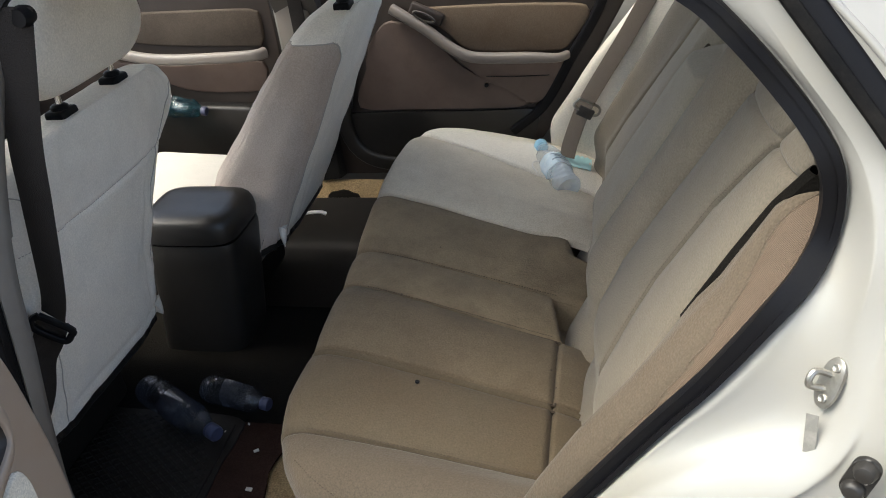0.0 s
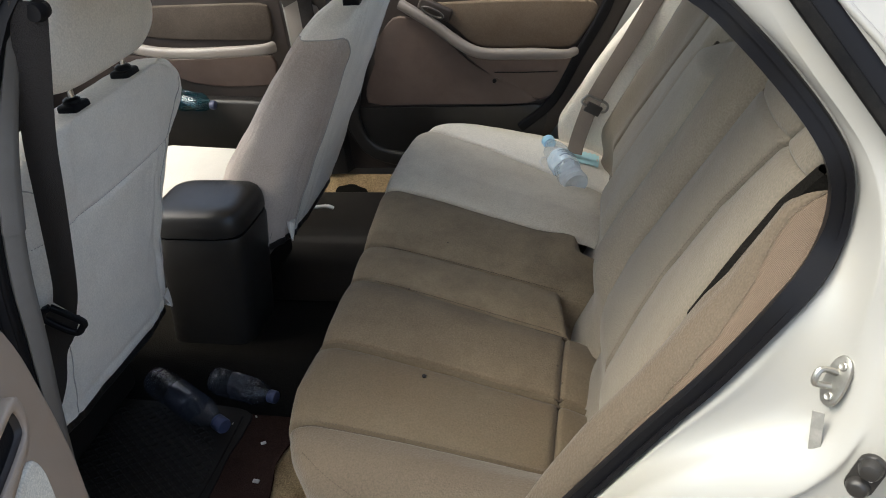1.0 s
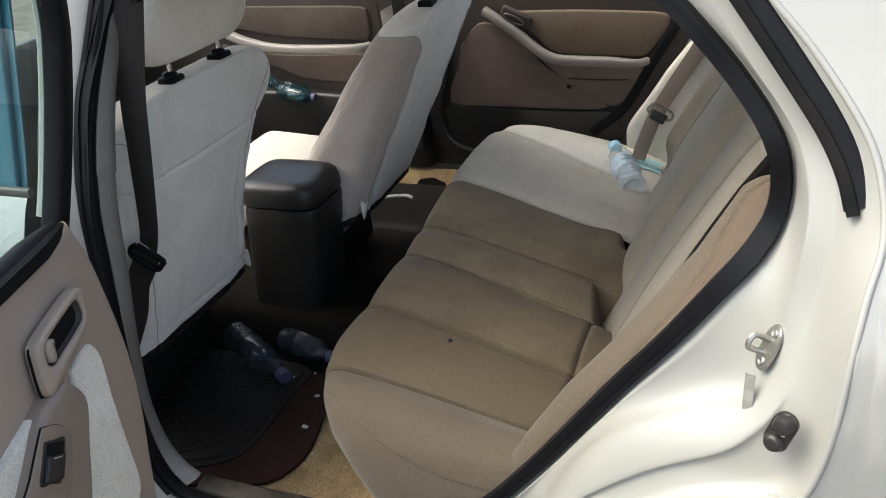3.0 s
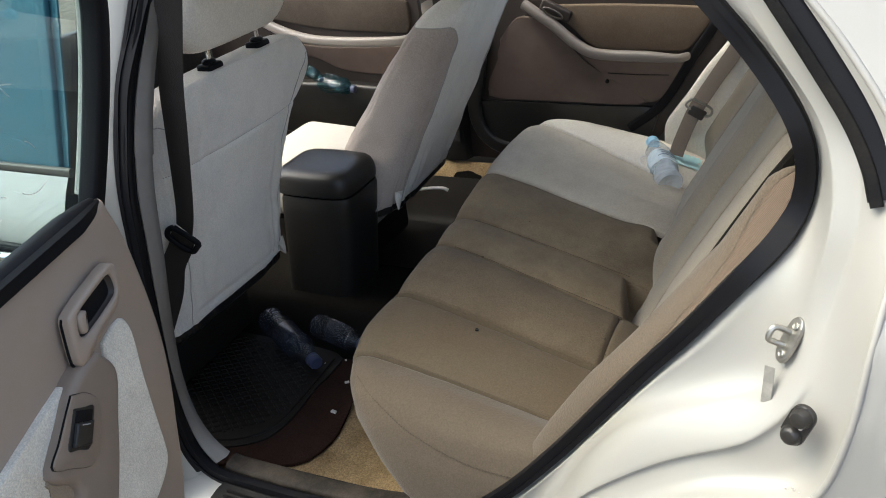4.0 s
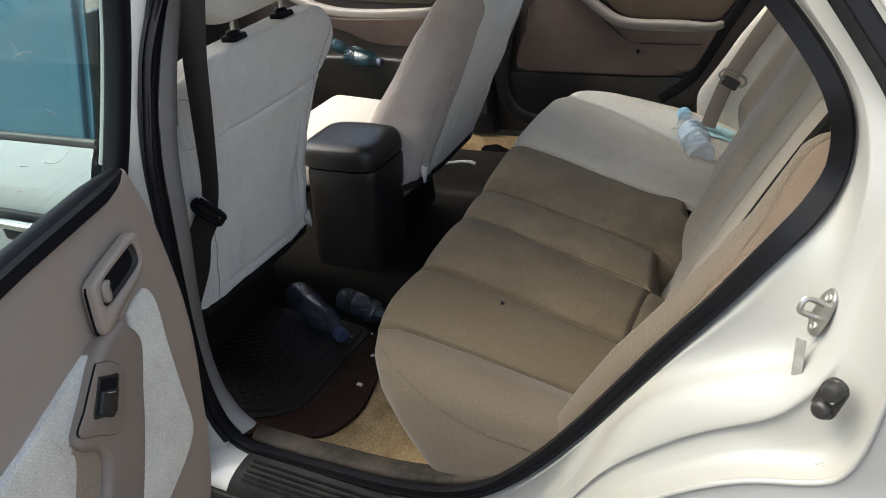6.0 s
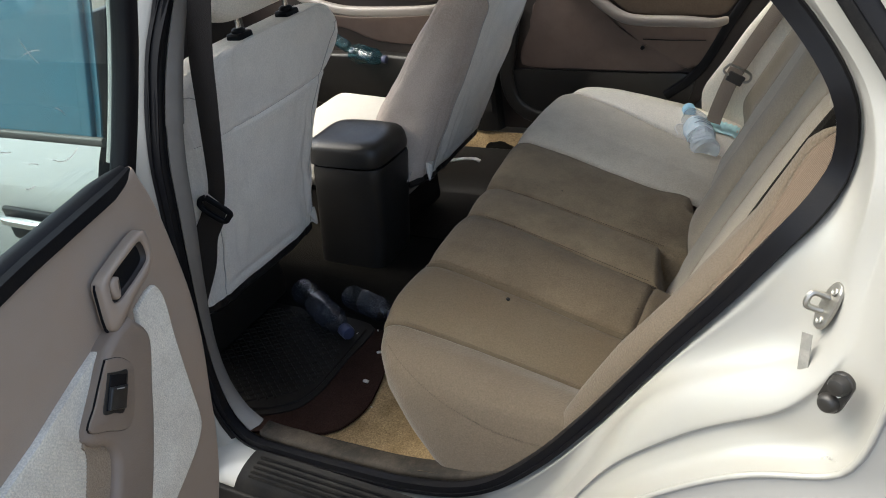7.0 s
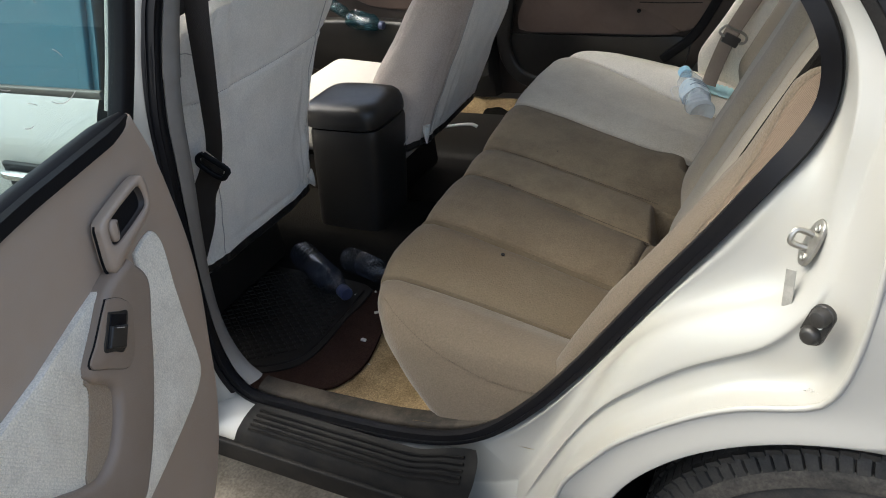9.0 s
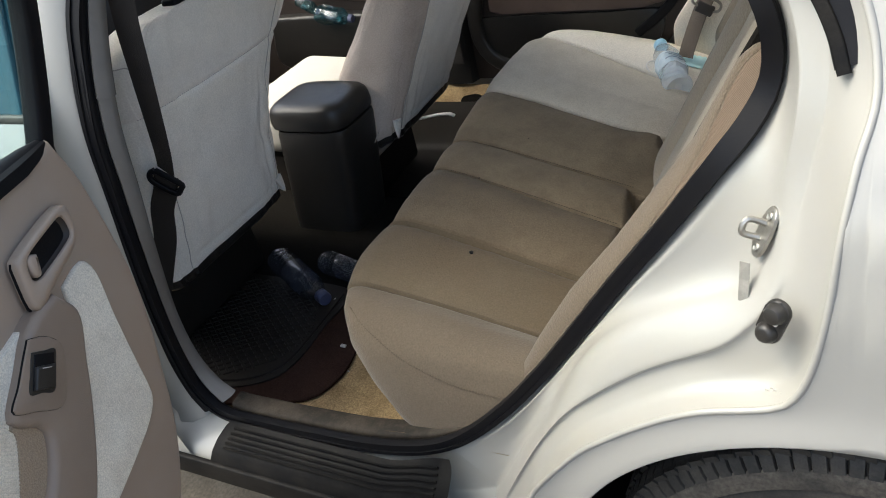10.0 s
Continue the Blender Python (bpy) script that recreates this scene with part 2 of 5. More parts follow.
def glass(name, col, rough=0.02, haze=0.10, film=(0.5, 0.55, 0.55), least=0.0):
    m = bpy.data.materials.new(name)
    m.use_nodes = True
    nt = m.node_tree
    nt.nodes.clear()
    N, L = nt.nodes.new, nt.links.new
    out, tr, gl, mx = N("ShaderNodeOutputMaterial"), N("ShaderNodeBsdfTransparent"), N("ShaderNodeBsdfGlossy"), N("ShaderNodeMixShader")
    tr.inputs[0].default_value = (*col, 1)
    gl.inputs["Roughness"].default_value = rough
    lw, fr = N("ShaderNodeLayerWeight"), N("ShaderNodeMath")
    lw.inputs["Blend"].default_value = 0.25
    fr.operation = "MULTIPLY_ADD"
    fr.inputs[1].default_value, fr.inputs[2].default_value = 0.35, 0.03
    L(lw.outputs["Facing"], fr.inputs[0])
    tc, nz, mr = N("ShaderNodeTexCoord"), N("ShaderNodeTexNoise"), N("ShaderNodeMapRange")
    nz.inputs["Scale"].default_value, nz.inputs["Detail"].default_value = 5, 6
    mr.inputs["From Min"].default_value, mr.inputs["From Max"].default_value, mr.inputs["To Max"].default_value = 0.45, 0.8, haze
    L(tc.outputs["Object"], nz.inputs[0]), L(nz.outputs[0], mr.inputs[0])
    df, mx2 = N("ShaderNodeBsdfDiffuse"), N("ShaderNodeMixShader")
    df.inputs[0].default_value = (*film, 1)
    mr.inputs["To Min"].default_value = least
    L(fr.outputs[0], mx.inputs[0]), L(tr.outputs[0], mx.inputs[1]), L(gl.outputs[0], mx.inputs[2])
    L(mr.outputs[0], mx2.inputs[0]), L(mx.outputs[0], mx2.inputs[1]), L(df.outputs[0], mx2.inputs[2])
    L(mx2.outputs[0], out.inputs[0])
    return m


M_PETG = glass("clear_bottle_plastic", (0.95, 0.98, 1.0), 0.06, 0.55, (0.86, 0.93, 0.98), 0.22)
M_PETD = glass("dusty_bottle_plastic", (0.80, 0.84, 0.90), 0.10, 0.45, (0.17, 0.19, 0.23), 0.09)
M_PETW = glass("dusty_bottle_film", (0.55, 0.58, 0.62), 0.15, 0.8, (0.11, 0.115, 0.135), 0.30)
M_PETT = glass("teal_bottle_plastic", (0.60, 0.85, 0.90), 0.10, 0.6, (0.018, 0.046, 0.060), 0.16)
M_GLASS = glass("green_tinted_glass", (0.84, 0.94, 0.94), 0.02, 0.05, (0.4, 0.5, 0.52), 0.0)
# The teal film is painted in for the sky's reflection and dark interior.
M_GLASSD = glass("door_glass_sky_film", (0.02, 0.06, 0.08), 0.05, 0.95, (0.040, 0.108, 0.142), 0.75)


# ---- mesh helpers ----
def arr(*p):
    return np.array(p, float)


def cr(points, n):
    """A smooth line through the points, resampled to n even steps."""
    p = np.array(points, float)
    q = np.vstack([2 * p[0] - p[1], p, 2 * p[-1] - p[-2]])
    out = []
    for i in range(1, len(q) - 2):
        for t in np.linspace(0, 1, 12, endpoint=False):
            a, b, c, d = q[i - 1], q[i], q[i + 1], q[i + 2]
            out.append(0.5 * ((2 * b) + (c - a) * t + (2 * a - 5 * b + 4 * c - d) * t * t + (3 * b - a - 3 * c + d) * t ** 3))
    out.append(p[-1])
    return even(np.array(out), n)


def even(p, n):
    p = np.array(p, float)
    s = np.r_[0, np.cumsum(np.linalg.norm(np.diff(p, axis=0), axis=1))]
    u = np.linspace(0, s[-1], n)
    return np.stack([np.interp(u, s, p[:, k]) for k in range(p.shape[1])], 1)


def bm_grid(bm, P, flip=False, close=False):
    P = np.asarray(P, float)
    m, n = P.shape[:2]
    vs = [[bm.verts.new(P[i, j]) for j in range(n)] for i in range(m)]
    for i in range(m - 1):
        for j in range(n if close else n - 1):
            k = (j + 1) % n
            f = (vs[i][j], vs[i][k], vs[i + 1][k], vs[i + 1][j])
            try:
                bm.faces.new(f[::-1] if flip else f)
            except ValueError:
                pass
    return vs


def bm_loft(bm, rings, cap=True):
    vs = bm_grid(bm, rings, close=True)
    if cap:
        bm.faces.new(vs[0][::-1])
        bm.faces.new(vs[-1])


def bm_sweep(bm, path, prof, up=(0, 0, 1), scale=None, cap=True):
    """Sweeps a closed profile (side, up) along a path."""
    path, prof = np.array(path, float), np.array(prof, float)
    T = np.gradient(path, axis=0)
    T /= np.linalg.norm(T, axis=1)[:, None] + 1e-12
    rings = []
    for i, (p, t) in enumerate(zip(path, T)):
        u = np.array(up[i] if np.ndim(up) == 2 else up, float)
        s = np.cross(t, u)
        s /= np.linalg.norm(s) + 1e-12
        u = np.cross(s, t)
        k = 1 if scale is None else scale[i]
        rings.append([p + k * (a * s + b * u) for a, b in prof])
    bm_loft(bm, np.array(rings), cap)


def circle(r, n=8):
    return [(r * math.cos(a), r * math.sin(a)) for a in np.linspace(0, 2 * math.pi, n, endpoint=False)]


def rrect(w, hh, r, n=3):
    """A rounded rectangle as a closed profile."""
    out = []
    for cx, cy, a0 in ((w / 2 - r, hh / 2 - r, 0), (-w / 2 + r, hh / 2 - r, 90), (-w / 2 + r, -hh / 2 + r, 180), (w / 2 - r, -hh / 2 + r, 270)):
        for k in range(n + 1):
            a = radians(a0 + 90 * k / n)
            out.append((cx + r * math.cos(a), cy + r * math.sin(a)))
    return out


def bm_box(bm, size, r=0.01, seg=3, m=None):
    t = bmesh.new()
    bmesh.ops.create_cube(t, size=1.0, matrix=Matrix.Diagonal((*size, 1)))
    if r > 0:
        bmesh.ops.bevel(t, geom=t.edges[:] + t.verts[:], offset=r, segments=seg, profile=0.5, affect="EDGES")
    join(bm, t, m)


def bm_prism(bm, outline, depth, bevel=0.0, m=None, seg=2):
    """A polygon in local x, y, from z = 0 to depth, with its front edge rounded."""
    t = bmesh.new()
    lo = [t.verts.new((x, y, 0)) for x, y in outline]
    hi = [t.verts.new((x, y, depth)) for x, y in outline]
    n = len(lo)
    area = sum(outline[i][0] * outline[(i + 1) % n][1] - outline[(i + 1) % n][0] * outline[i][1] for i in range(n))
    top = t.faces.new(hi)
    t.faces.new(lo[::-1])
    for i in range(n):
        t.faces.new((lo[i], lo[(i + 1) % n], hi[(i + 1) % n], hi[i]))
    if area < 0:
        bmesh.ops.reverse_faces(t, faces=t.faces[:])
    if bevel:
        bmesh.ops.bevel(t, geom=list(top.edges), offset=bevel, segments=seg, profile=0.5, affect="EDGES")
    join(bm, t, m)


def bm_pillow(bm, outline, depth, r, m, seg=5):
    """A smooth closed outline raised by depth with a round edge of radius r."""
    p = np.array(outline, float)
    if np.sum(p[:, 0] * np.roll(p[:, 1], -1) - np.roll(p[:, 0], -1) * p[:, 1]) < 0:
        p = p[::-1]
    t = np.roll(p, -1, 0) - np.roll(p, 1, 0)
    t /= np.linalg.norm(t, axis=1)[:, None] + 1e-12
    nrm = np.stack([-t[:, 1], t[:, 0]], 1)
    rings = [np.c_[p, np.zeros(len(p))]]
    for k in range(seg + 1):
        a = math.pi / 2 * k / seg
        rings.append(np.c_[p + nrm * r * (1 - math.cos(a)), np.full(len(p), depth - r + r * math.sin(a))])
    tmp = bmesh.new()
    bm_loft(tmp, np.array(rings))
    join(bm, tmp, m)


def bm_thick(bm, t):
    """Gives a sheet its thickness."""
    bm.normal_update()
    bmesh.ops.solidify(bm, geom=bm.faces[:], thickness=t)


def bm_ribbon(bm, outer, inner_, prof, out):
    """A strip between two lines, its section given as (place across, lift along out)."""
    o = np.array(out, float)
    bm_grid(bm, [[a * (1 - s) + c * s + o * k for s, k in prof] for a, c in zip(outer, inner_)])


def bm_lathe(bm, prof, n=24, m=None):
    """Turns a profile (radius, height) round local z."""
    t = bmesh.new()
    rings = [[(r * math.cos(a), r * math.sin(a), z) for a in np.linspace(0, 2 * math.pi, n, endpoint=False)] for r, z in prof]
    bm_loft(t, np.array(rings))
    join(bm, t, m)


def join(bm, t, m=None):
    if m is not None:
        bmesh.ops.transform(t, matrix=m, verts=t.verts)
    me = bpy.data.meshes.new("t")
    t.to_mesh(me)
    t.free()
    bm.from_mesh(me)
    bpy.data.meshes.remove(me)


def part(name, bm, material, parent=None, label="", angle=42):
    me = bpy.data.meshes.new(name)
    bmesh.ops.recalc_face_normals(bm, faces=bm.faces[:])
    bm.to_mesh(me)
    bm.free()
    me.polygons.foreach_set("use_smooth", [True] * len(me.polygons))
    me.set_sharp_from_angle(angle=radians(angle))
    me.materials.append(material)
    ob = new(name, me)
    if parent is not None:
        ob.parent = parent
        if parent.type == "EMPTY":
            ob.matrix_parent_inverse = Matrix.Translation(-parent.location)
    if label:
        ob["label"] = label
    return ob


def thing(name, at, label, category, group="", kind=""):
    ob = new(name)
    ob.location = at
    ob.empty_display_size = 0.05
    return tagged(ob, label, category, group, kind)


def solid(name, bm, material, label, category, group="", kind=""):
    return tagged(part(name, bm, material), label, category, group, kind)


def smooth(x, a, b):
    t = np.clip((x - a) / (b - a), 0, 1)
    return t * t * (3 - 2 * t)


def axes(o, x, y):
    """A pose from an origin, an x axis and a rough y axis."""
    x = Vector(x).normalized()
    z = x.cross(Vector(y)).normalized()
    y = z.cross(x)
    return Matrix(((x.x, y.x, z.x, o[0]), (x.y, y.y, z.y, o[1]), (x.z, y.z, z.z, o[2]), (0, 0, 0, 1)))


# ---- ground ----
bm = bmesh.new()
n = 40
g = np.array([[(x, y, -0.05) for y in np.sign(np.linspace(-1, 1, n)) * np.abs(np.linspace(-1, 1, n)) ** 4 * 800] for x in np.sign(np.linspace(-1, 1, n)) * np.abs(np.linspace(-1, 1, n)) ** 4 * 800])
g[..., 2] += np.array([[0.006 * noise.noise(Vector((a[0] * 3, a[1] * 3, 0))) for a in r] for r in g])
bm_grid(bm, g)
tagged(part("ground", bm, M_GROUND), "dusty brown concrete ground beside the car", "ground", kind="structure")

# ---- car body ----
car = thing("sedan_car", (0.5, 0.85, -0.05), "white four-door sedan with its rear door open", "car")

SEAL = cr([(-.090, .225, 1.345), (-.119, .205, 1.285), (-.148, .166, 1.195), (-.166, .140, 1.10), (-.177, .114, 1.0), (-.185, .103, .90), (-.199, .088, .735), (-.210, .078, .59), (-.208, .072, .48), (-.196, .07, .395), (-.145, .07, .340),
           (-.02, .07, .336), (.094, .07, .340), (.237, .07, .350), (.360, .076, .372), (.446, .093, .405), (.535, .113, .480), (.612, .127, .570), (.660, .130, .636), (.759, .130, .780), (.825, .130, .871),
           (.889, .1425, .961), (.9265, .161, 1.009), (.947, .180, 1.050), (.951, .184, 1.097), (.942, .182, 1.1455), (.920, .195, 1.185), (.882, .212, 1.233), (.835, .222, 1.285), (.79, .235, 1.325), (.70, .250, 1.375), (.55, .26, 1.41), (.2, .265, 1.415), (.0, .255, 1.405), (-.06, .24, 1.38), (-.090, .225, 1.345)], 190)
# the rubber seal round the door opening, with a lip
bm = bmesh.new()
outward = np.stack([SEAL[:, 0] - .4, np.zeros(len(SEAL)), SEAL[:, 2] - .85], 1)
bm_sweep(bm, SEAL, [(-.012, -.013), (-.012, .011), (-.004, .013), (.003, .011), (.005, .006), (.008, .005), (.012, .0), (.011, -.006), (.006, -.011), (.0, -.014)], up=outward, cap=False)
seal_ob = part("weather_seal", bm, M_SEAL, car, "black rubber weather seal round the door opening")
bm = bmesh.new()
bm_sweep(bm, SEAL + np.array([0, -.014, 0]), [(-.002, .002), (-.002, .010), (.003, .012), (.003, .003)], up=outward, cap=False)
part("seal_lip", bm, M_SEAL, seal_ob)

# wide seal on the door pillar, from the roof to the sill
SO = cr([(-.112, .215, 1.36), (-.135, .190, 1.287), (-.161, .158, 1.198), (-.181, .128, 1.104), (-.191, .104, 1.004), (-.199, .093, .90), (-.214, .078, .744), (-.228, .068, .59), (-.232, .062, .48), (-.222, .06, .39), (-.20, .06, .34)], 70)
SI = cr([(-.082, .233, 1.355), (-.107, .210, 1.282), (-.134, .178, 1.193), (-.151, .147, 1.099), (-.162, .122, .998), (-.171, .110, .895), (-.190, .097, .732), (-.202, .088, .59), (-.202, .082, .48), (-.188, .08, .40), (-.16, .08, .355)], 70)
bm = bmesh.new()
bm_ribbon(bm, SO, SI, [(-.02, -.01), (-.02, .004), (.03, .008), (.20, .010), (.30, .008), (.34, .001), (.40, .001), (.44, .009), (.55, .013), (.75, .013), (.88, .009), (.92, .003), (.96, .003), (1.0, .0), (1.02, -.012)], (.5, -.86, 0))
part("pillar_seal", bm, M_SEAL, car, "wide black rubber seal on the door pillar")

# rear jamb between the seal and the outer skin
kr = [i for i in range(len(SEAL)) if SEAL[i, 0] > .40 and i > 60 and SEAL[i, 2] < 1.36]
tr = np.gradient(SEAL, axis=0)[kr] * np.array([1, 0, 1])
tr /= np.linalg.norm(tr, axis=1)[:, None]
A = even(SEAL[kr] + np.stack([tr[:, 2], 0 * tr[:, 0], -tr[:, 0]], 1) * .015 + np.array([0, -.004, 0]), 90)
C1 = cr([(.50, .075, .30), (.535, .074, .36), (.575, .071, .43), (.62, .068, .51), (.68, .064, .62), (.725, .062, .69), (.78, .060, .745), (.85, .060, .79), (.930, .064, .835), (.952, .070, .868), (.962, .082, .905), (.972, .098, .98), (.982, .110, 1.05), (.980, .133, 1.11), (.960, .162, 1.17), (.90, .190, 1.25), (.848, .213, 1.32), (.80, .232, 1.37)], 90)
C2 = cr([(.50, .042, .24), (.545, .041, .34), (.59, .040, .43), (.64, .039, .52), (.70, .036, .605), (.80, .032, .700), (.866, .030, .745), (.915, .027, .778), (.957, .030, .828), (.974, .040, .862), (.985, .060, .91), (.998, .085, .98), (1.010, .10, 1.05), (1.010, .122, 1.11), (.99, .152, 1.17), (.93, .18, 1.25), (.872, .206, 1.32), (.828, .225, 1.37)], 90)
B = cr([(.50, -.03, .19), (.56, -.03, .28), (.62, -.03, .419), (.643, -.03, .473), (.694, -.03, .545), (.739, -.03, .598), (.821, -.03, .666), (.893, -.03, .710), (.965, -.03, .733), (.997, -.03, .752), (1.017, -.03, .80), (1.030, -.028, .885), (1.036, -.012, .97), (1.045, .020, 1.04), (1.056, .062, 1.10), (1.036, .105, 1.18), (.975, .150, 1.265), (.915, .180, 1.33), (.87, .20, 1.385)], 90)
B = even(B, 90)


def between(P, Q, s, dy=0.0):
    return P * (1 - s) + Q * s + np.array([0, dy, 0])


cen = np.array([[.42, 0, .85]])
toward = (cen - A * np.array([[1, 0, 1]])) / np.linalg.norm(cen - A * np.array([[1, 0, 1]]), axis=1)[:, None]
rec = (np.clip((1.04 - A[:, 2]) / .16, 0, 1) * smooth(A[:, 2], .34, .48))[:, None] * np.array([[0, 1.0, 0]])
J = np.array([A + toward * .016 + np.array([0, .012, 0]), A]
             + [between(A, C1, u) + rec * d for u, d in ((.06, -.005), (.12, -.005), (.28, .004), (.50, .014), (.72, .021), (.90, .021))]
             + [between(C1, C2, u) + rec * d for u, d in ((.0, .016), (.08, .009), (.26, .001), (.55, -.005), (.80, -.007), (.95, -.006))]
             + [between(C2, B, u) + rec * d for u, d in ((.0, -.004), (.03, -.001), (.06, .003), (.10, .006), (.18, .010), (.34, .016), (.55, .023), (.75, .028), (.88, .025), (.95, .014), (.985, .003), (1.0, .0))])
D = np.array([cr(J[:, i], 170) for i in range(J.shape[1])])
for _ in range(2):
    D[1:-1] = D[1:-1] * .6 + (D[:-2] + D[2:]) * .2
    D[:, 1:-1] = D[:, 1:-1] * .6 + (D[:, :-2] + D[:, 2:]) * .2
bm = bmesh.new()
bm_grid(bm, D)
bm_grid(bm, [D[0] + np.array([-.13, 0, -.055]), D[0] + np.array([-.05, 0, -.025]), D[0]])
bm_sweep(bm, B + np.array([0, .0015, 0]), circle(.0045, 10), up=(0, 1, 0))
part("door_jamb", bm, M_PAINTJ, car, "white painted rear door jamb with pressed steps", 80)

# outer quarter panel round the wheel arch
WX, WZ, RA = 1.095, .280, .420


def skin_y(x, z):
    return float(np.interp(z, [0, .25, .45, .88, .98, 1.04, 1.10, 1.18, 1.265, 1.33, 1.45], [.02, -.01, -.03, -.03, -.012, .020, .062, .105, .150, .180, .22])) + .02 * max(0, x - 1.2) ** 2


kt = int(np.argmax(B[:, 0] * (B[:, 2] > 1.0)))
OUT = np.vstack([B[:kt], even([B[kt], (1.4, .05, 1.09), (1.8, .02, 1.05), (2.05, 0, 1.0), (2.05, 0, .6), (1.9, 0, .25), (1.6, 0, .12)], 60)])
rows = []
for p in OUT:
    a = math.atan2(p[2] - WZ, p[0] - WX)
    q = np.array([WX + RA * math.cos(a), 0, WZ + RA * math.sin(a)])
    col = []
    for s in np.r_[0, .03, .08, .16, .3, .45, .6, .7, .8, .88, .94, .97, .985, 1]:
        x, z = q[0] + (p[0] - q[0]) * s, q[2] + (p[2] - q[2]) * s
        y = skin_y(x, z)
        d = math.hypot(x - q[0], z - q[2])
        y -= .010 * math.exp(-(d / .03) ** 2)
        col.append((x, y, z))
    inner = q + np.array([0, skin_y(q[0], q[2]) + .03, 0]) + .01 * np.array([math.cos(a), 0, math.sin(a)])
    rows.append([tuple(inner), (q[0] - .004 * math.cos(a), col[0][1] + .010, q[2] - .004 * math.sin(a))] + col)
bm = bmesh.new()
bm_grid(bm, rows)
# rear pillar above the belt line
CP = even(B[kt:], 24)
CQ = even([(2.05, 0, 1.0), (1.8, 0, 1.18), (1.45, 0, 1.33), (1.2, 0, 1.42)], 24)
bm_grid(bm, [[(p[0] + (q[0] - p[0]) * s, skin_y(p[0] + (q[0] - p[0]) * s, p[2] + (q[2] - p[2]) * s), p[2] + (q[2] - p[2]) * s) for s in np.linspace(0, 1, 16)] for p, q in zip(CP, CQ)])
quarter = part("quarter_panel", bm, M_PAINT, car, "white rear quarter panel with wheel arch", 80)

# second rubber seal on the body at the rear of the roof line
bm = bmesh.new()
P2 = cr([(.84, .232, 1.37), (.882, .213, 1.315), (.938, .184, 1.243), (.985, .157, 1.18), (1.010, .137, 1.135), (1.022, .120, 1.100)], 40)
bm_sweep(bm, P2 + np.array([.012, -.020, .008]), rrect(.020, .036, .006), up=np.stack([P2[:, 0] - .4, 0 * P2[:, 0], P2[:, 2] - .75], 1))
part("roof_seal", bm, M_SEAL, car, "black rubber seal strip along the rear pillar")
bm = bmesh.new()
bm_sweep(bm, P2 + np.array([.004, -.031, .003]), rrect(.006, .014, .002), up=np.stack([P2[:, 0] - .4, 0 * P2[:, 0], P2[:, 2] - .75], 1))
part("seal_bead", bm, M_STEP, car)

# B pillar with its white outer face
PB = np.vstack([SO, even([SO[-1] + np.array([.0, -.004, -.02]), (-.205, .045, .15)], 12)])
bm = bmesh.new()
bm_grid(bm, [[p + d for d in (arr(.012, .030, 0), arr(.004, .008, 0), arr(.001, .001, 0), arr(-.006, -.004, 0), arr(-.03, -.020, 0), arr(-.062, -.024, 0), arr(-.07, .0, 0), arr(-.07, .09, 0))] for p in PB])
part("door_pillar", bm, M_PAINT, car, "white painted middle door pillar")
# rocker below the opening
bm = bmesh.new()
bm_grid(bm, [[(x, .085, .335), (x, .06, .325), (x, .03, .315), (x, .0, .29), (x, -.012, .25), (x, -.010, .224), (x, .02, .207), (x, .06, .192), (x, .3, .18)] for x in np.linspace(-1.3, .40, 20)])
part("rocker", bm, M_PAINT, car, "white painted sill under the door opening")
bm = bmesh.new()
bm_sweep(bm, [(x, -.019, .243) for x in np.linspace(-1.2, .455, 12)], rrect(.014, .058, .005))
part("rocker_moulding", bm, M_STEP, car, "dusty black lower sill moulding")

# rubber step plate with ribs
bm = bmesh.new()


def step_pt(u, v):
    x = -.115 + (.548 + .0) * u - .045 * v * (1 - u) - .02 * v * u + .02 * math.sin(math.pi * v) * (u > .9)
    prof = [(.056, .334), (.044, .327), (.018, .313), (.000, .294), (-.010, .270), (-.013, .254)]
    k = v * (len(prof) - 1)
    y, z = (np.interp(k, range(len(prof)), [p[i] for p in prof]) for i in (0, 1))
    lift = .045 * smooth(u, .72, 1.0) * (1 - .45 * v)
    return np.array([x, y - .006, z + .006 + lift])


bm_grid(bm, [[step_pt(u, v) for v in np.linspace(0, 1, 14)] for u in np.linspace(0, 1, 40)])
step = part("step_plate", bm, M_STEP, car, "worn black ribbed rubber step plate")
for v in (.20, .28, .36, .44, .52):
    bm = bmesh.new()
    bm_sweep(bm, [step_pt(u, v) + arr(0, -.0015, .0015) for u in np.linspace(.05, .95, 30)], [(-.003, -.002), (-.002, .0022), (.002, .0022), (.003, -.002)])
    part("rib", bm, M_STEP, step)

# sill trim inside the seal and the pillar trims
bm = bmesh.new()
inner = [i for i in range(len(SEAL)) if SEAL[i, 2] < .70 and SEAL[i, 0] < .68 and SEAL[i, 0] > -.14]
PI = SEAL[inner]
bm_grid(bm, [[p + d * arr(1, 1, 1 - .62 * smooth(p[0], .36, .52)) for d in (arr(0, .011, .0), arr(0, .0115, .010), arr(0, .013, .0145), arr(0, .017, .017), arr(0, .030, .019), arr(0, .046, .020), arr(0, .0505, .0185), arr(0, .053, .015), arr(0, .054, .004), arr(-.004, .056, -.02), arr(.02, .09, -.08))] for p in PI])
part("sill_trim", bm, M_SCUFF, car, "dusty grey-brown plastic sill trim")
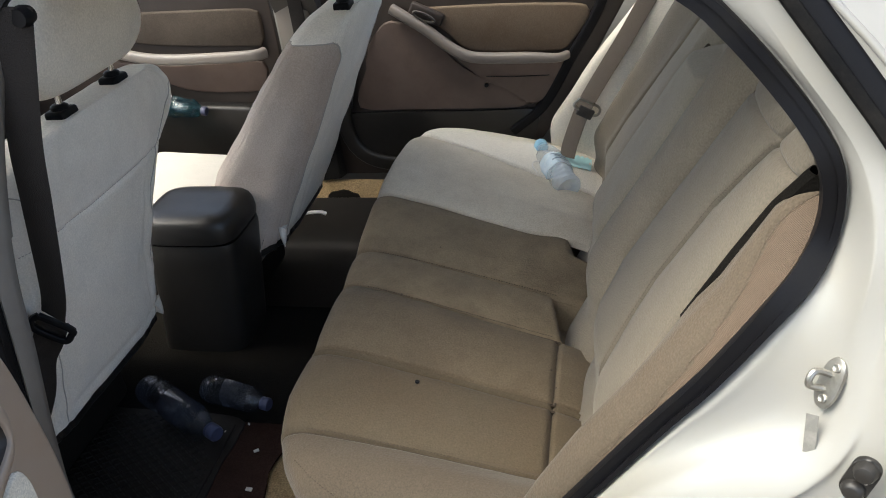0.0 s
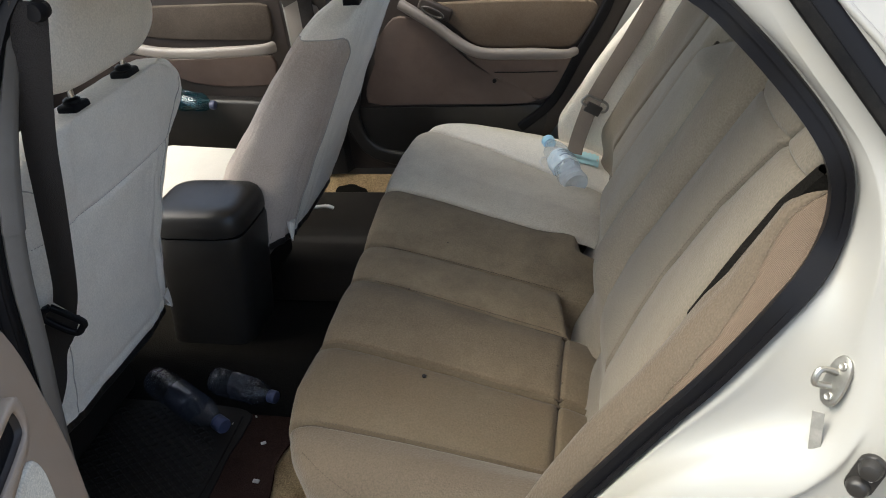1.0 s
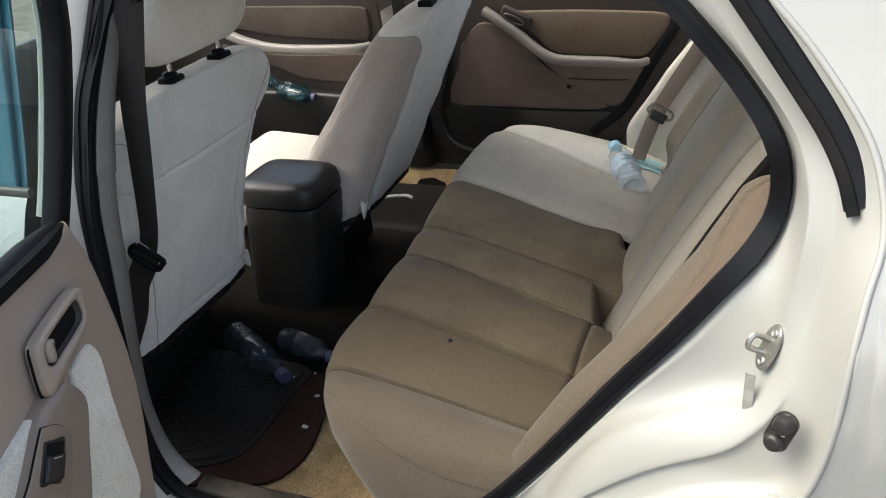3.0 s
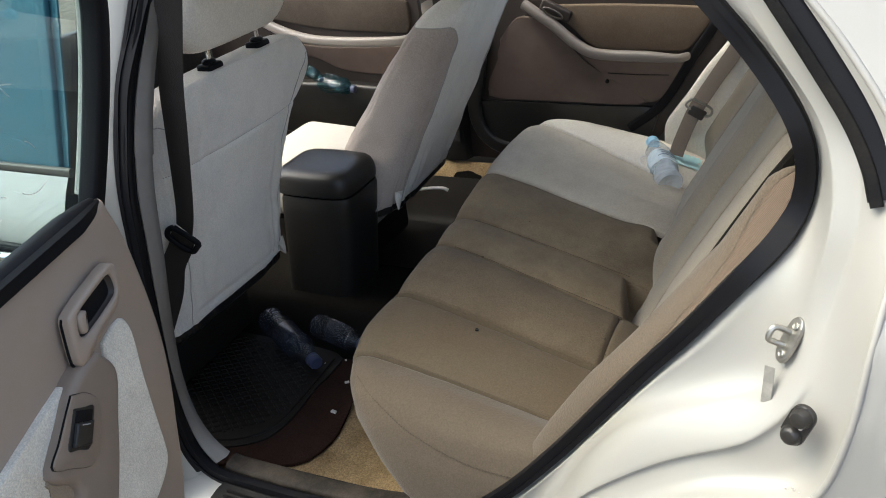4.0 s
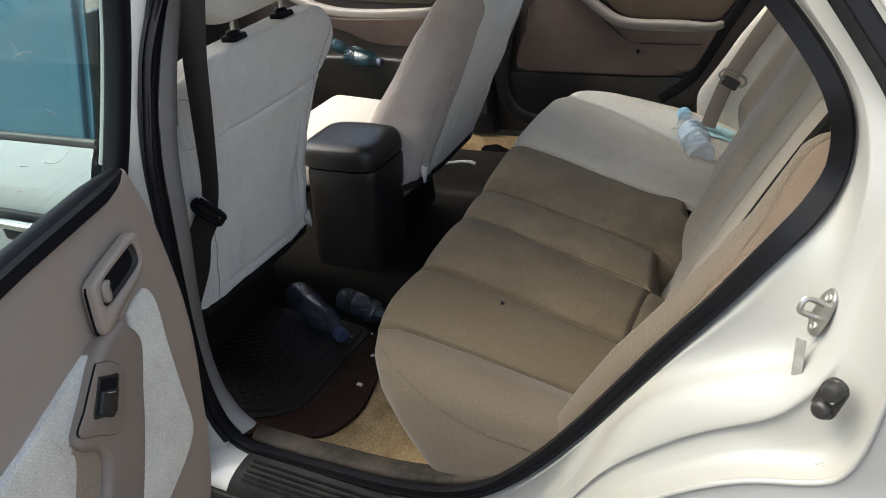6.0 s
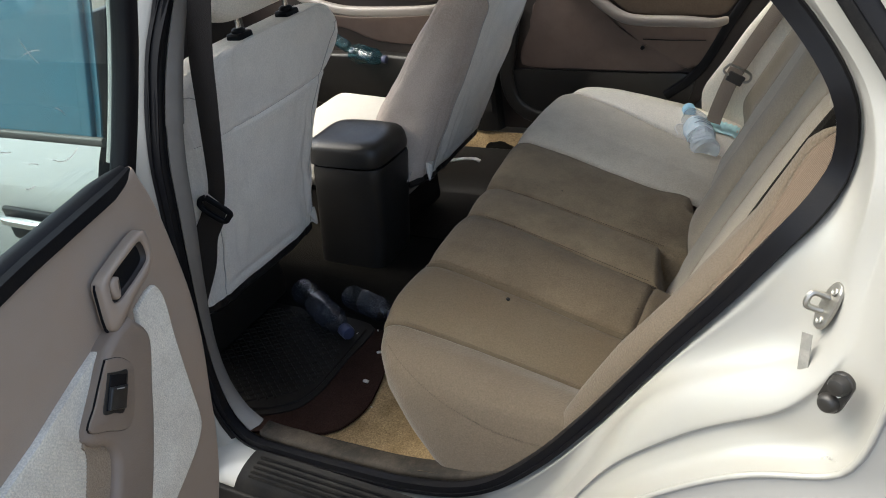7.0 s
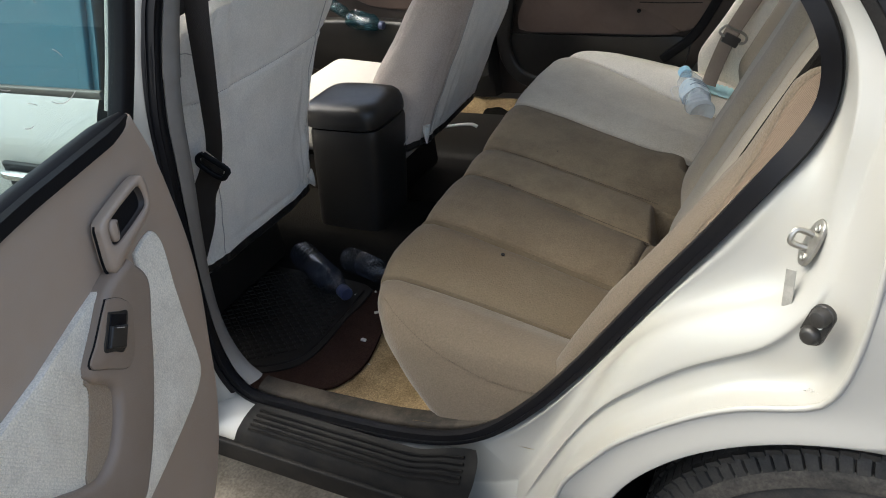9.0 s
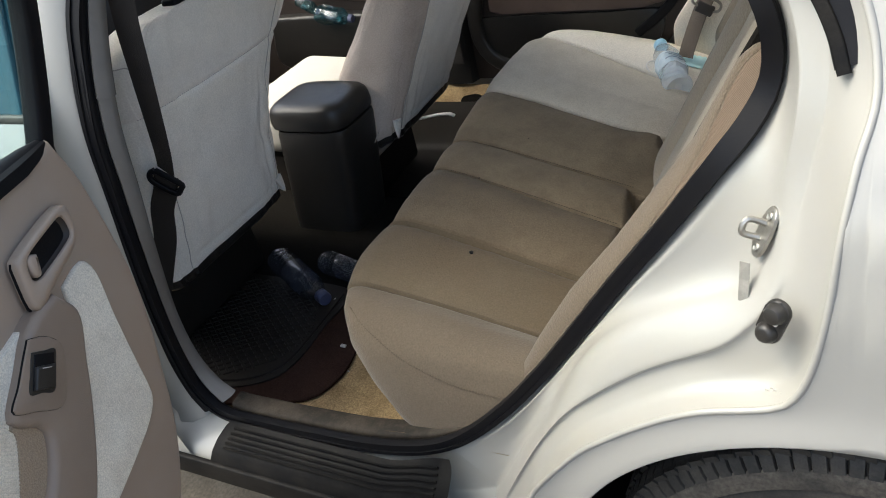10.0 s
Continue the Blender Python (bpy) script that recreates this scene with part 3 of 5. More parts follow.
TI = cr([(-.080, .255, 1.35), (-.101, .231, 1.277), (-.121, .198, 1.187), (-.134, .167, 1.092), (-.145, .143, .99), (-.159, .131, .874), (-.184, .118, .719), (-.202, .109, .576), (-.196, .104, .47), (-.170, .104, .40), (-.135, .104, .368)], 70)
for a, b_, nm, pr in ((1.05, 1.42, "pillar_trim_upper", .004), (.33, 1.062, "pillar_trim_lower", 0.0)):
    ks = [i for i in range(70) if a <= TI[i, 2] <= b_]
    bm = bmesh.new()
    bm_ribbon(bm, SI[ks], TI[ks], [(-.05, -.004), (.0, .001 + pr), (.12, .006 + pr), (.80, .006 + pr), (1.0 + 20 * pr, .001 + pr), (1.05 + 20 * pr, -.005), (.6, -.010), (.1, -.012)], (.55, -.83, 0))
    part(nm, bm, M_PILLAR, car, "grey-brown plastic pillar trim")

# floor pan: near footwell, tunnel and far footwell
bm = bmesh.new()
ys = np.r_[.09, .10, .13, np.linspace(.16, 1.50, 46), 1.54, 1.575, 1.60]
rows = []
for x in np.linspace(-1.3, .56, 54):
    r = []
    for y in ys:
        z = .205 + .085 * (smooth(y, .66, .76) - smooth(y, 1.0, 1.10))
        z += .12 * smooth(y, .135, .085) + .205 * smooth(y, 1.46, 1.60)
        z += .06 * smooth(x, .05, .35)
        r.append((x, y, z + .004 * noise.noise(Vector((x * 9, y * 9, 0)))))
    rows.append(r)
bm_grid(bm, rows)
part("floor_carpet", bm, M_CARPET, car, "stained tan floor carpet")

# roof, far side shell, rear deck
bm = bmesh.new()
bm_box(bm, (2.0, 1.16, .03), .012, 2, Matrix.Translation((.15, .845, 1.435)))
part("roof", bm, M_PAINT, car, "white steel roof")
# Out of view; its pale tone is raised to bounce light into the cabin.
bm = bmesh.new()
bm_box(bm, (1.9, 1.12, .01), .003, 1, Matrix.Translation((.15, .845, 1.41)))
part("headliner", bm, M_HEAD, car, "beige cloth headliner")
bm = bmesh.new()
bm_box(bm, (.42, 1.16, .03), .01, 2, Matrix.Translation((1.27, .845, 1.08)))
part("parcel_shelf", bm, M_TRIM, car, "grey-brown rear parcel shelf")
for x0, x1, dx in ((-.30, -.16, -.02), (.80, 1.25, -.15), (-1.35, -1.2, .35)):
    bm = bmesh.new()
    bm_loft(bm, np.array([[(x0, 1.66, .95), (x1, 1.66, .95), (x1, 1.60, .95), (x0, 1.60, .95)], [(x0 + dx, 1.46, 1.43), (x1 + dx, 1.46, 1.43), (x1 + dx, 1.40, 1.43), (x0 + dx, 1.40, 1.43)]]))
    part("far_pillar", bm, M_TRIM, car, "grey plastic trimmed far pillar")
for x0, x1, dx in ((-1.35, -1.2, .35),):
    bm = bmesh.new()
    bm_loft(bm, np.array([[(x0, .03, 1.0), (x1, .03, 1.0), (x1, .08, 1.0), (x0, .08, 1.0)], [(x0 + dx, .22, 1.43), (x1 + dx, .22, 1.43), (x1 + dx, .27, 1.43), (x0 + dx, .27, 1.43)]]))
    part("near_pillar", bm, M_PAINT, car, "white body pillar")
bm = bmesh.new()
bm_box(bm, (.04, 1.6, .95), .01, 2, Matrix.Translation((-1.33, .845, .57)))
part("bulkhead", bm, M_DARK, car, "dark plastic bulkhead under the windscreen")
bm = bmesh.new()
bm_box(bm, (3.4, .03, .75), .01, 2, Matrix.Translation((.35, 1.735, .60)))
part("far_side_skin", bm, M_PAINT, car, "white far side body panel")
bm = bmesh.new()
bm_box(bm, (.7, 1.55, .05), .02, 2, Matrix.Translation((1.7, .85, 1.02)))
part("boot_lid", bm, M_PAINT, car, "white boot lid")
# lower wall behind the rear bench
bm = bmesh.new()
bm_box(bm, (.03, 1.5, .85), .005, 1, Matrix.LocRotScale((.98, .85, .70), Euler((0, radians(24), 0)), None))
part("bulkhead_rear", bm, M_DARK, car)

# wheel: tyre with tread blocks, and a steel rim
RT, TZ = .352, .302
wheel = part("wheel", (lambda b: (bm_lathe(b, [(.02, .06), (.10, .055), (.15, .03), (.172, .02), (.18, .0), (.178, .1), (.172, .14), (.02, .14)], 32, Matrix.Translation((WX, .05, TZ)) @ pose(0, 0, 0, -90, 0, 0)), b)[1])(bmesh.new()), M_METAL, car, "grey steel wheel")
bm = bmesh.new()
bm_lathe(bm, [(.178, .012), (.20, .002), (.235, -.006), (.27, -.004), (.295, .004), (RT - .010, .018), (RT - .006, .034), (RT - .005, .10), (RT - .006, .166), (.295, .19), (.25, .20), (.178, .19)], 72, Matrix.Translation((WX, -.010, TZ)) @ pose(0, 0, 0, -90, 0, 0))
tyre = part("tyre", bm, M_TYRE, wheel, "black rubber tyre with dusty tread")
for rad in (.222, .262):
    bm = bmesh.new()
    bm_sweep(bm, [(WX + rad * math.cos(a), -.014, TZ + rad * math.sin(a)) for a in np.linspace(0, math.pi, 60)], circle(.0018, 5), up=(0, 1, 0))
    part("sidewall_ring", bm, M_TYRE, wheel)
bm = bmesh.new()
for k in range(2):
    for a in np.arange(0, 360, 4.0):
        a = radians(a + 2 * k)
        u = np.array([math.cos(a), 0, math.sin(a)])
        t = np.array([-math.sin(a), 0, math.cos(a)])
        o = np.array([WX, -.012, TZ])
        for y0, y1, y_r in (((.014, .056, .004), (.061, .096, .0))[k:k + 1] + ((.101, .135, .0), (.141, .173, .004))[k:k + 1]):
            ring = []
            for rr in (RT - .014, RT - y_r * .6):
                ring.append([o + u * rr + t * (s * .0112) + np.array([0, y, 0]) for s, y in ((-1, y0), (1, y0 + .003), (1, y1), (-1, y1 - .003))])
            bm_loft(bm, np.array(ring))
for a in np.arange(0, 360, 3.6):
    a = radians(a)
    o = np.array([WX, -.010, TZ])
    sec = [(.320, .003), (RT - .022, .006), (RT - .012, .012), (RT - .0015, .024), (RT - .0005, .040), (RT - .020, .040), (RT - .030, .016), (.320, .012)]
    ring = []
    for da in (-1.66, -1.4, 1.4, 1.66):
        u = np.array([math.cos(a + radians(da)), 0, math.sin(a + radians(da))])
        k = .0022 if abs(da) > 1.5 else 0.0
        ring.append([o + u * (r - k) + np.array([0, y + k, 0]) for r, y in sec])
    bm_loft(bm, np.array(ring))
tagged(part("tread", bm, M_TYRE, wheel), kind="stuff")
bm = bmesh.new()
bm_lathe(bm, [(.292, .004), (.293, -.002), (.300, -.003), (.304, -.001), (.310, -.002), (.318, .001), (.322, .006), (.318, .012)], 96, Matrix.Translation((WX, -.010, TZ)) @ pose(0, 0, 0, -90, 0, 0))
part("sidewall_band", bm, M_DUSTY, wheel, "dusty band on the tyre shoulder")
# black arch liner
bm = bmesh.new()
bm_grid(bm, [[(WX + (RA + .008) * math.cos(a), y, WZ + (RA + .008) * math.sin(a)) for y in np.linspace(.0, .30, 6)] + [(WX, .30, WZ)] for a in np.linspace(-.3, math.pi + .75, 60)])
part("arch_liner", bm, M_SEAL, car, "black wheel arch liner")

# striker and door switch on the jamb
ms = axes((.957, .088, .908), (.47, -.88, .12), (.31, .31, .88)) @ Matrix.Scale(.88, 4)
bm = bmesh.new()
bm_prism(bm, [(x * .018, y * .037) for x, y in [(math.copysign(abs(math.cos(a)) ** .8, math.cos(a)), math.copysign(abs(math.sin(a)) ** .9, math.sin(a))) for a in np.linspace(0, 2 * math.pi, 28, endpoint=False)]], .005, .002, ms)
strik = part("door_striker", bm, M_METAL, car, "zinc-plated door striker plate with loop")
bm = bmesh.new()
lp = [ms @ Vector(p) for p in ((-.004, -.011, .002), (-.008, -.012, .020), (-.008, -.009, .029), (-.008, .003, .031), (-.008, .010, .027), (-.007, .011, .016), (-.003, .010, .002))]
bm_sweep(bm, cr(lp, 26), circle(.0042, 8), up=(.3, -.9, .2))
part("loop", bm, M_METAL, strik)
for yy in (-.023, .023):
    bm = bmesh.new()
    bm_lathe(bm, [(.0065, 0), (.0065, .002), (.005, .003), (.002, .0015)], 12, ms @ Matrix.Translation((.002, yy, .005)))
    part("screw", bm, M_METAL, strik)
mw = axes((.977, .002, .848), (.84, -.46, -.25), (.22, .10, .95))
bm = bmesh.new()
bm_prism(bm, rrect(.030, .060, .0145, 6), .006, .003, mw)
sw = part("door_switch", bm, M_DARK, car, "black rubber door light switch")
for yy, r, hgt in ((.014, .0125, .012), (-.015, .0125, .010)):
    bm = bmesh.new()
    bm_lathe(bm, [(r + .001, 0), (r, .004), (r - .001, hgt * .7), (r - .003, hgt), (r * .5, hgt + .001)], 20, mw @ Matrix.Translation((0, yy, .005)))
    part("rubber_boot", bm, M_DARK, sw)
bm = bmesh.new()
bm_lathe(bm, [(.0035, 0), (.0035, .0015), (.002, .002)], 10, mw @ Matrix.Translation((.005, .004, .0085)))
part("contact_pin", bm, M_WHITE, sw)
bm = bmesh.new()
bm_box(bm, (.014, .052, .0012), .0004, 1, axes((.936, .060, .853), (.9, -.42, .1), (-.02, .25, .97)))
part("sticker", bm, M_PAPER, car, "faded grey paper sticker")
for k, (dx, dz) in enumerate(((0, 0), (.008, .001), (.016, -.002), (.005, .004))):
    bm = bmesh.new()
    bm_box(bm, (.004, .0006, .0025), .0003, 1, Matrix.Translation((.972 + dx, -.012, .752 + dz)))
    part("scuff_mark", bm, M_GREY, car)

# ---- open rear door ----
DO, DU, DN = Vector((.08, -.26, 0)), Vector((.288, -.958, 0)), Vector((.958, .288, 0))
MD = Matrix(((-DU.x, 0, DN.x, DO.x), (-DU.y, 0, DN.y, DO.y), (0, 1, 0, 0), (0, 0, 0, 1)))


def dm(off=0.0):
    return MD @ Matrix.Translation((0, 0, off))


def du(*pts):
    return [(-u, z) for u, z in pts]


def dpt(u, z, off=0.0):
    return MD @ Vector((-u, z, off))


def rounded(pts, n=40):
    p = np.array(list(pts) + [pts[0]], float)
    return [tuple(q) for q in cr(p, n + 1)[:-1]]


EDGE = [(-.172, 1.110), (-.191, 1.045), (-.197, .98), (-.199, .90), (-.195, .84), (-.181, .77), (-.154, .69), (-.130, .62), (-.100, .56), (-.060, .505), (-.004, .450), (.10, .40), (.35, .38), (.62, .40), (.70, .60), (.70, .95), (.62, 1.06)]
rear_door = part("rear_door", (lambda b: (bm_prism(b, du(*[(u + .012 if u < .1 else u + .02, z - .012 if z < .6 else min(z, 1.035)) for u, z in EDGE]), .085, .01, dm(-.105)), b)[1])(bmesh.new()), M_PAINT, car, "open white rear door with beige inner trim")
bm = bmesh.new()
bm_pillow(bm, du(*rounded(EDGE, 140)), .020, .014, dm(-.020))
part("trim_panel", bm, M_TAUPE, rear_door, "taupe moulded plastic door trim")
INS = [(-.049, .938), (-.085, .945), (-.108, .942), (-.118, .920), (-.117, .892), (-.110, .850), (-.107, .823), (-.103, .78), (-.100, .74), (-.097, .70), (-.090, .675), (-.068, .658), (-.031, .645), (.051, .627), (.140, .612), (.170, .61), (.100, .69), (.046, .745), (.015, .795), (-.014, .845), (-.034, .885)]
bm = bmesh.new()
bm_pillow(bm, du(*rounded(INS, 110)), .008, .005, dm(-.002))
part("cloth_insert", bm, M_DCLOTH, rear_door, "cream woven cloth door insert")
# armrest: moulded pod with the switch plate, grip and cloth side
bm = bmesh.new()
POD = rounded([(-.012, .955), (-.034, .905), (.000, .842), (.028, .793), (.078, .722), (.128, .668), (.175, .642), (.34, .62), (.60, .63), (.62, .74), (.62, .84), (.45, .85), (.33, .83), (.27, .788), (.235, .762), (.213, .751), (.196, .749), (.168, .758), (.142, .782), (.123, .808), (.117, .826), (.124, .842), (.140, .856), (.148, .872), (.142, .886), (.10, .916), (.062, .944), (.02, .955)], 150)
bm_pillow(bm, du(*POD), .032, .012, dm(-.004))
part("armrest", bm, M_TAUPED, rear_door, "taupe moulded armrest")
bm = bmesh.new()
CL = [(.045, .948), (.10, .940), (.20, .922), (.62, .88), (.62, .80), (.33, .81), (.27, .78), (.20, .74), (.15, .76), (.12, .80), (.11, .85)]
bm_prism(bm, du(*CL), .014, .003, dm(-.002), 2)
part("armrest_cloth", bm, M_DCLOTH, rear_door, "ribbed cream cloth armrest side")
bm = bmesh.new()
for k in range(70):
    a, d = np.array([.33, .60]) + np.array([-.78, .62]) * (k * .0046), np.array([.62, .78])
    run = [a + d * s for s in np.linspace(0, .60, 90)]
    run = [p for p in run if p[1] < np.interp(p[0], [.045, .10, .20, .62], [.945, .937, .918, .876]) and p[0] > .145 and p[0] < .6 and p[1] > np.interp(p[0], [.14, .20, .27, .33, .6], [.80, .75, .79, .82, .82])]
    if len(run) > 4:
        bm_sweep(bm, [dpt(p[0], p[1], .0122) for p in run[::3] + [run[-1]]], circle(.0010, 5), up=DN)
tagged(part("cloth_ribs", bm, M_DCLOTH, rear_door), kind="stuff")
bm = bmesh.new()
bm_prism(bm, du(*rounded([(.108, .86), (.150, .87), (.150, .85), (.185, .80), (.222, .755), (.20, .738), (.16, .748), (.125, .785), (.104, .82)], 40)), .003, .001, dm(.0122), 2)
part("grip_recess", bm, M_TWEED, rear_door, "tan lining of the pull grip")
bm = bmesh.new()
SH = Matrix.Translation(DU * .008 + Vector((0, 0, .004)))
SWP = rounded([(.060, .938), (.040, .926), (.026, .910), (.021, .892), (.035, .868), (.053, .842), (.064, .834), (.080, .834), (.108, .858), (.136, .884), (.110, .902), (.083, .922)], 50)
# Black shape under the plate draws the shadow in its gap.
bm_prism(bm, du(*[(.078 + (u - .078) * 1.012, .888 + (z - .888) * 1.012) for u, z in SWP]), .003, .0, SH @ dm(.0255), 2)
part("plate_gap", bm, M_SEAL, rear_door)
bm = bmesh.new()
bm_prism(bm, du(*SWP), .005, .002, SH @ dm(.026), 2)
swp = part("switch_plate", bm, M_TAUPED, rear_door, "taupe window switch plate")
bm = bmesh.new()
bm_prism(bm, du(*rounded([(.069, .924), (.050, .911), (.034, .899), (.052, .878), (.071, .858), (.088, .871), (.105, .885), (.087, .905)], 40)), .003, .0012, SH @ dm(.029))
part("switch_bezel", bm, M_DARK, rear_door, "black switch surround")
bm = bmesh.new()
bm_prism(bm, du((.067, .919), (.040, .899), (.071, .863), (.099, .885)), .003, .0008, SH @ dm(.0305))
part("switch_well", bm, M_SEAL, rear_door)
bm = bmesh.new()
bm_prism(bm, du((.078, .907), (.050, .888), (.071, .864), (.098, .885)), .007, .003, SH @ dm(.0315), 3)
rocker_sw = part("window_switch", bm, M_DARK, rear_door, "black window rocker switch")
bm = bmesh.new()
bm_box(bm, (.016, .0012, .0006), .0002, 1, SH @ dm(.0388) @ Matrix.Translation((-.067, .896, 0)) @ pose(0, 0, 0, 0, 0, -36))
part("switch_mark", bm, M_GREY, rear_door)
# inside handle: a raised surround, its deep cup and the lever
def door_ring(pts, off):
    return [dpt(u, z, off) for u, z in pts]


def loop(pts, centre, n=64):
    p = np.array(pts + [pts[0]], float)
    p = cr(p, 400)[:-1]
    ang = np.arctan2(p[:, 1] - centre[1], p[:, 0] - centre[0])
    out = []
    for a in np.linspace(-math.pi, math.pi, n, endpoint=False):
        out.append(p[np.argmin(np.abs(np.angle(np.exp(1j * (ang - a)))))])
    return np.array(out)


HC = np.array([-.055, 1.004])
BO = loop([(.015, 1.018), (.004, 1.027), (-.05, 1.036), (-.100, 1.040), (-.113, 1.030), (-.110, 1.008), (-.100, .990), (-.085, .979), (-.03, .965), (.012, .951), (.023, .953), (.025, .966), (.020, .995)], HC)
BI = loop([(-.004, 1.018), (-.02, 1.022), (-.06, 1.027), (-.088, 1.029), (-.097, 1.022), (-.098, 1.006), (-.092, .995), (-.065, .989), (-.034, .985), (-.008, .983), (.004, .990), (.002, 1.006)], HC)
bm = bmesh.new()
bm_grid(bm, [door_ring(r, o) for r, o in ((BO * 1.0, .006), (BO, .018), (HC + (BO - HC) * .985, .0215), (HC + (BO - HC) * .95, .0235), (HC + (BI - HC) * 1.06, .0235), (HC + (BI - HC) * 1.01, .0220), (BI, .019))], close=True)
part("handle_bezel", bm, M_TAUPE, rear_door, "taupe inner door handle surround", 80)
# The cup is taupe plastic too; its brown colour stands for shade.
bm = bmesh.new()
bm_grid(bm, [door_ring(r, o) for r, o in ((BI, .019), (HC + (BI - HC) * .96, .013), (HC + (BI - HC) * .80, .0108), (HC + (BI - HC) * .02, .0104))], close=True)
part("handle_well", bm, M_FDOORD, rear_door, "recess behind the handle, its shade put in as dark brown", 80)
# A black outline below the surround serves as its gap's shadow.
bm = bmesh.new()
bm_prism(bm, du(*[(u + .0018, z - .0018) for u, z in BO]), .0035, .0, dm(.0085))
part("bezel_gap", bm, M_SEAL, rear_door)
bm = bmesh.new()
bm_pillow(bm, du(*rounded([(-.022, 1.014), (-.012, 1.019), (-.003, 1.015), (.000, 1.002), (-.002, .990), (-.010, .987), (-.016, .995)], 40)), .016, .006, dm(.010))
part("handle_lever", bm, M_TAUPE, rear_door, "taupe plastic pull lever", 80)

# window: frame, belt seal and glass; the frame leans inwards as it rises
def lean(z):
    return -.028 + .28 * (z - 1.10)


WF = [(-.178, 1.095), (-.196, 1.16), (-.212, 1.23), (-.224, 1.30), (-.228, 1.38), (-.20, 1.45), (-.10, 1.49), (.15, 1.50), (.45, 1.42), (.62, 1.25), (.68, 1.08)]
WFP = cr([dpt(u, z, lean(z)) for u, z in WF], 60)
inw = np.array([DN] * 60)
bm = bmesh.new()
bm_sweep(bm, WFP, rrect(.029, .030, .006), up=inw)
part("window_frame", bm, M_SEAL, rear_door, "black rubber-faced window frame")
bm = bmesh.new()
bm_sweep(bm, cr([dpt(u - .040 if u < .3 else u, z, lean(z) - .032) for u, z in WF], 60), rrect(.016, .034, .005), up=inw)
part("frame_skin", bm, M_PAINT, rear_door, "white outer window frame")
bm = bmesh.new()
bm_sweep(bm, [dpt(u, 1.108 - .05 * max(0, u - .1), -.016) for u in np.linspace(-.166, .66, 24)], [(-.024, -.014), (-.024, .004), (-.016, .008), (-.010, .004), (-.004, .011), (.008, .013), (.018, .008), (.024, .0), (.024, -.010)], up=(0, 0, 1), scale=np.r_[.45, .8, np.ones(22)])
part("belt_seal", bm, M_SEAL, rear_door, "black rubber window belt seal")
bm = bmesh.new()
poly = [(-.172, 1.09)] + [(u + .012, z) for u, z in WF[1:6]] + WF[6:]
gv = [bm.verts.new(dpt(u, z, lean(z) - .004)) for u, z in poly]
bm.faces.new(gv)
bm_thick(bm, .004)
gp = part("window_glass", bm, M_GLASS, rear_door, "green-tinted scratched window glass")
gp.visible_shadow = False
rs = random.Random(7)
for k in range(9):
    u0, z0_ = rs.uniform(-.10, .22), rs.uniform(1.16, 1.40)
    a, ln, bend = rs.uniform(-.5, 1.0), rs.uniform(.015, .06), rs.uniform(-.012, .012)
    bm = bmesh.new()
    bm_sweep(bm, [dpt(u0 + ln * s * math.cos(a), z0_ + ln * s * math.sin(a) + bend * s * (1 - s) * 4, lean(z0_ + ln * s * math.sin(a) + bend * s * (1 - s) * 4) + .0015) for s in np.linspace(0, 1, 8)], circle(.00045, 4), up=DN)
    part("glass_scratch", bm, M_GREY, rear_door)

# front door seen through the rear window
bm = bmesh.new()
bm_grid(bm, [[(x, skin_y(x, z), z) for z in np.linspace(.2, 1.062, 40)] for x in np.linspace(-1.35, -.215, 24)])
part("front_door", bm, M_PAINT, car, "closed white front door")
bm = bmesh.new()
bm_grid(bm, [[(x - .10 * max(0, z - 1.11), .058 + .42 * (z - 1.06), z) for z in np.linspace(1.064, 1.47, 8)] for x in np.linspace(-1.20, -.235, 8)])
bm_thick(bm, .004)
part("front_window", bm, M_GLASSD, car, "front door window with the sky's reflection coloured in as teal")
bm = bmesh.new()
bm_sweep(bm, [(x, .046, 1.066) for x in np.linspace(-1.3, -.215, 10)], rrect(.012, .016, .004))
part("front_belt_seal", bm, M_TRIM, car, "grey belt seal of the front window")
bm = bmesh.new()
bm_sweep(bm, cr([(-.262, .050, 1.06), (-.278, .124, 1.24), (-.30, .20, 1.43)], 12), rrect(.030, .012, .004), up=(0, -1, .3))
part("front_window_frame", bm, M_GLASSD, car, "dark front window frame")
bm = bmesh.new()
bm_box(bm, (.16, .012, .07), .005, 3, Matrix.Translation((-.40, -.030, .915)))
fh = part("front_handle", bm, M_SEAL, car, "black recess of the outer door handle")
bm = bmesh.new()
bm_sweep(bm, cr([(-.47, -.034, .928), (-.455, -.050, .932), (-.40, -.054, .934), (-.345, -.050, .932), (-.33, -.034, .928)], 24), rrect(.018, .016, .005), up=(0, 0, 1))
part("handle_flap", bm, M_CHROME, fh, "bright pull handle")

# ---- far doors ----
YF = 1.62


def far(pts, d, bev, off, material, nm, parent, label=""):
    """A panel on the far side; pts in x, z, facing the near side."""
    b = bmesh.new()
    m = Matrix(((1, 0, 0, 0), (0, 0, -1, YF - off), (0, 1, 0, 0), (0, 0, 0, 1)))
    bm_prism(b, pts, d, bev, m, 3)
    return part(nm, b, material, parent, label)


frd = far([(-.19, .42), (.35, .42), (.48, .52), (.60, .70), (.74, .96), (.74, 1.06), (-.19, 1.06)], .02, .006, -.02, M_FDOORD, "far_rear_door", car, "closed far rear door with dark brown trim")
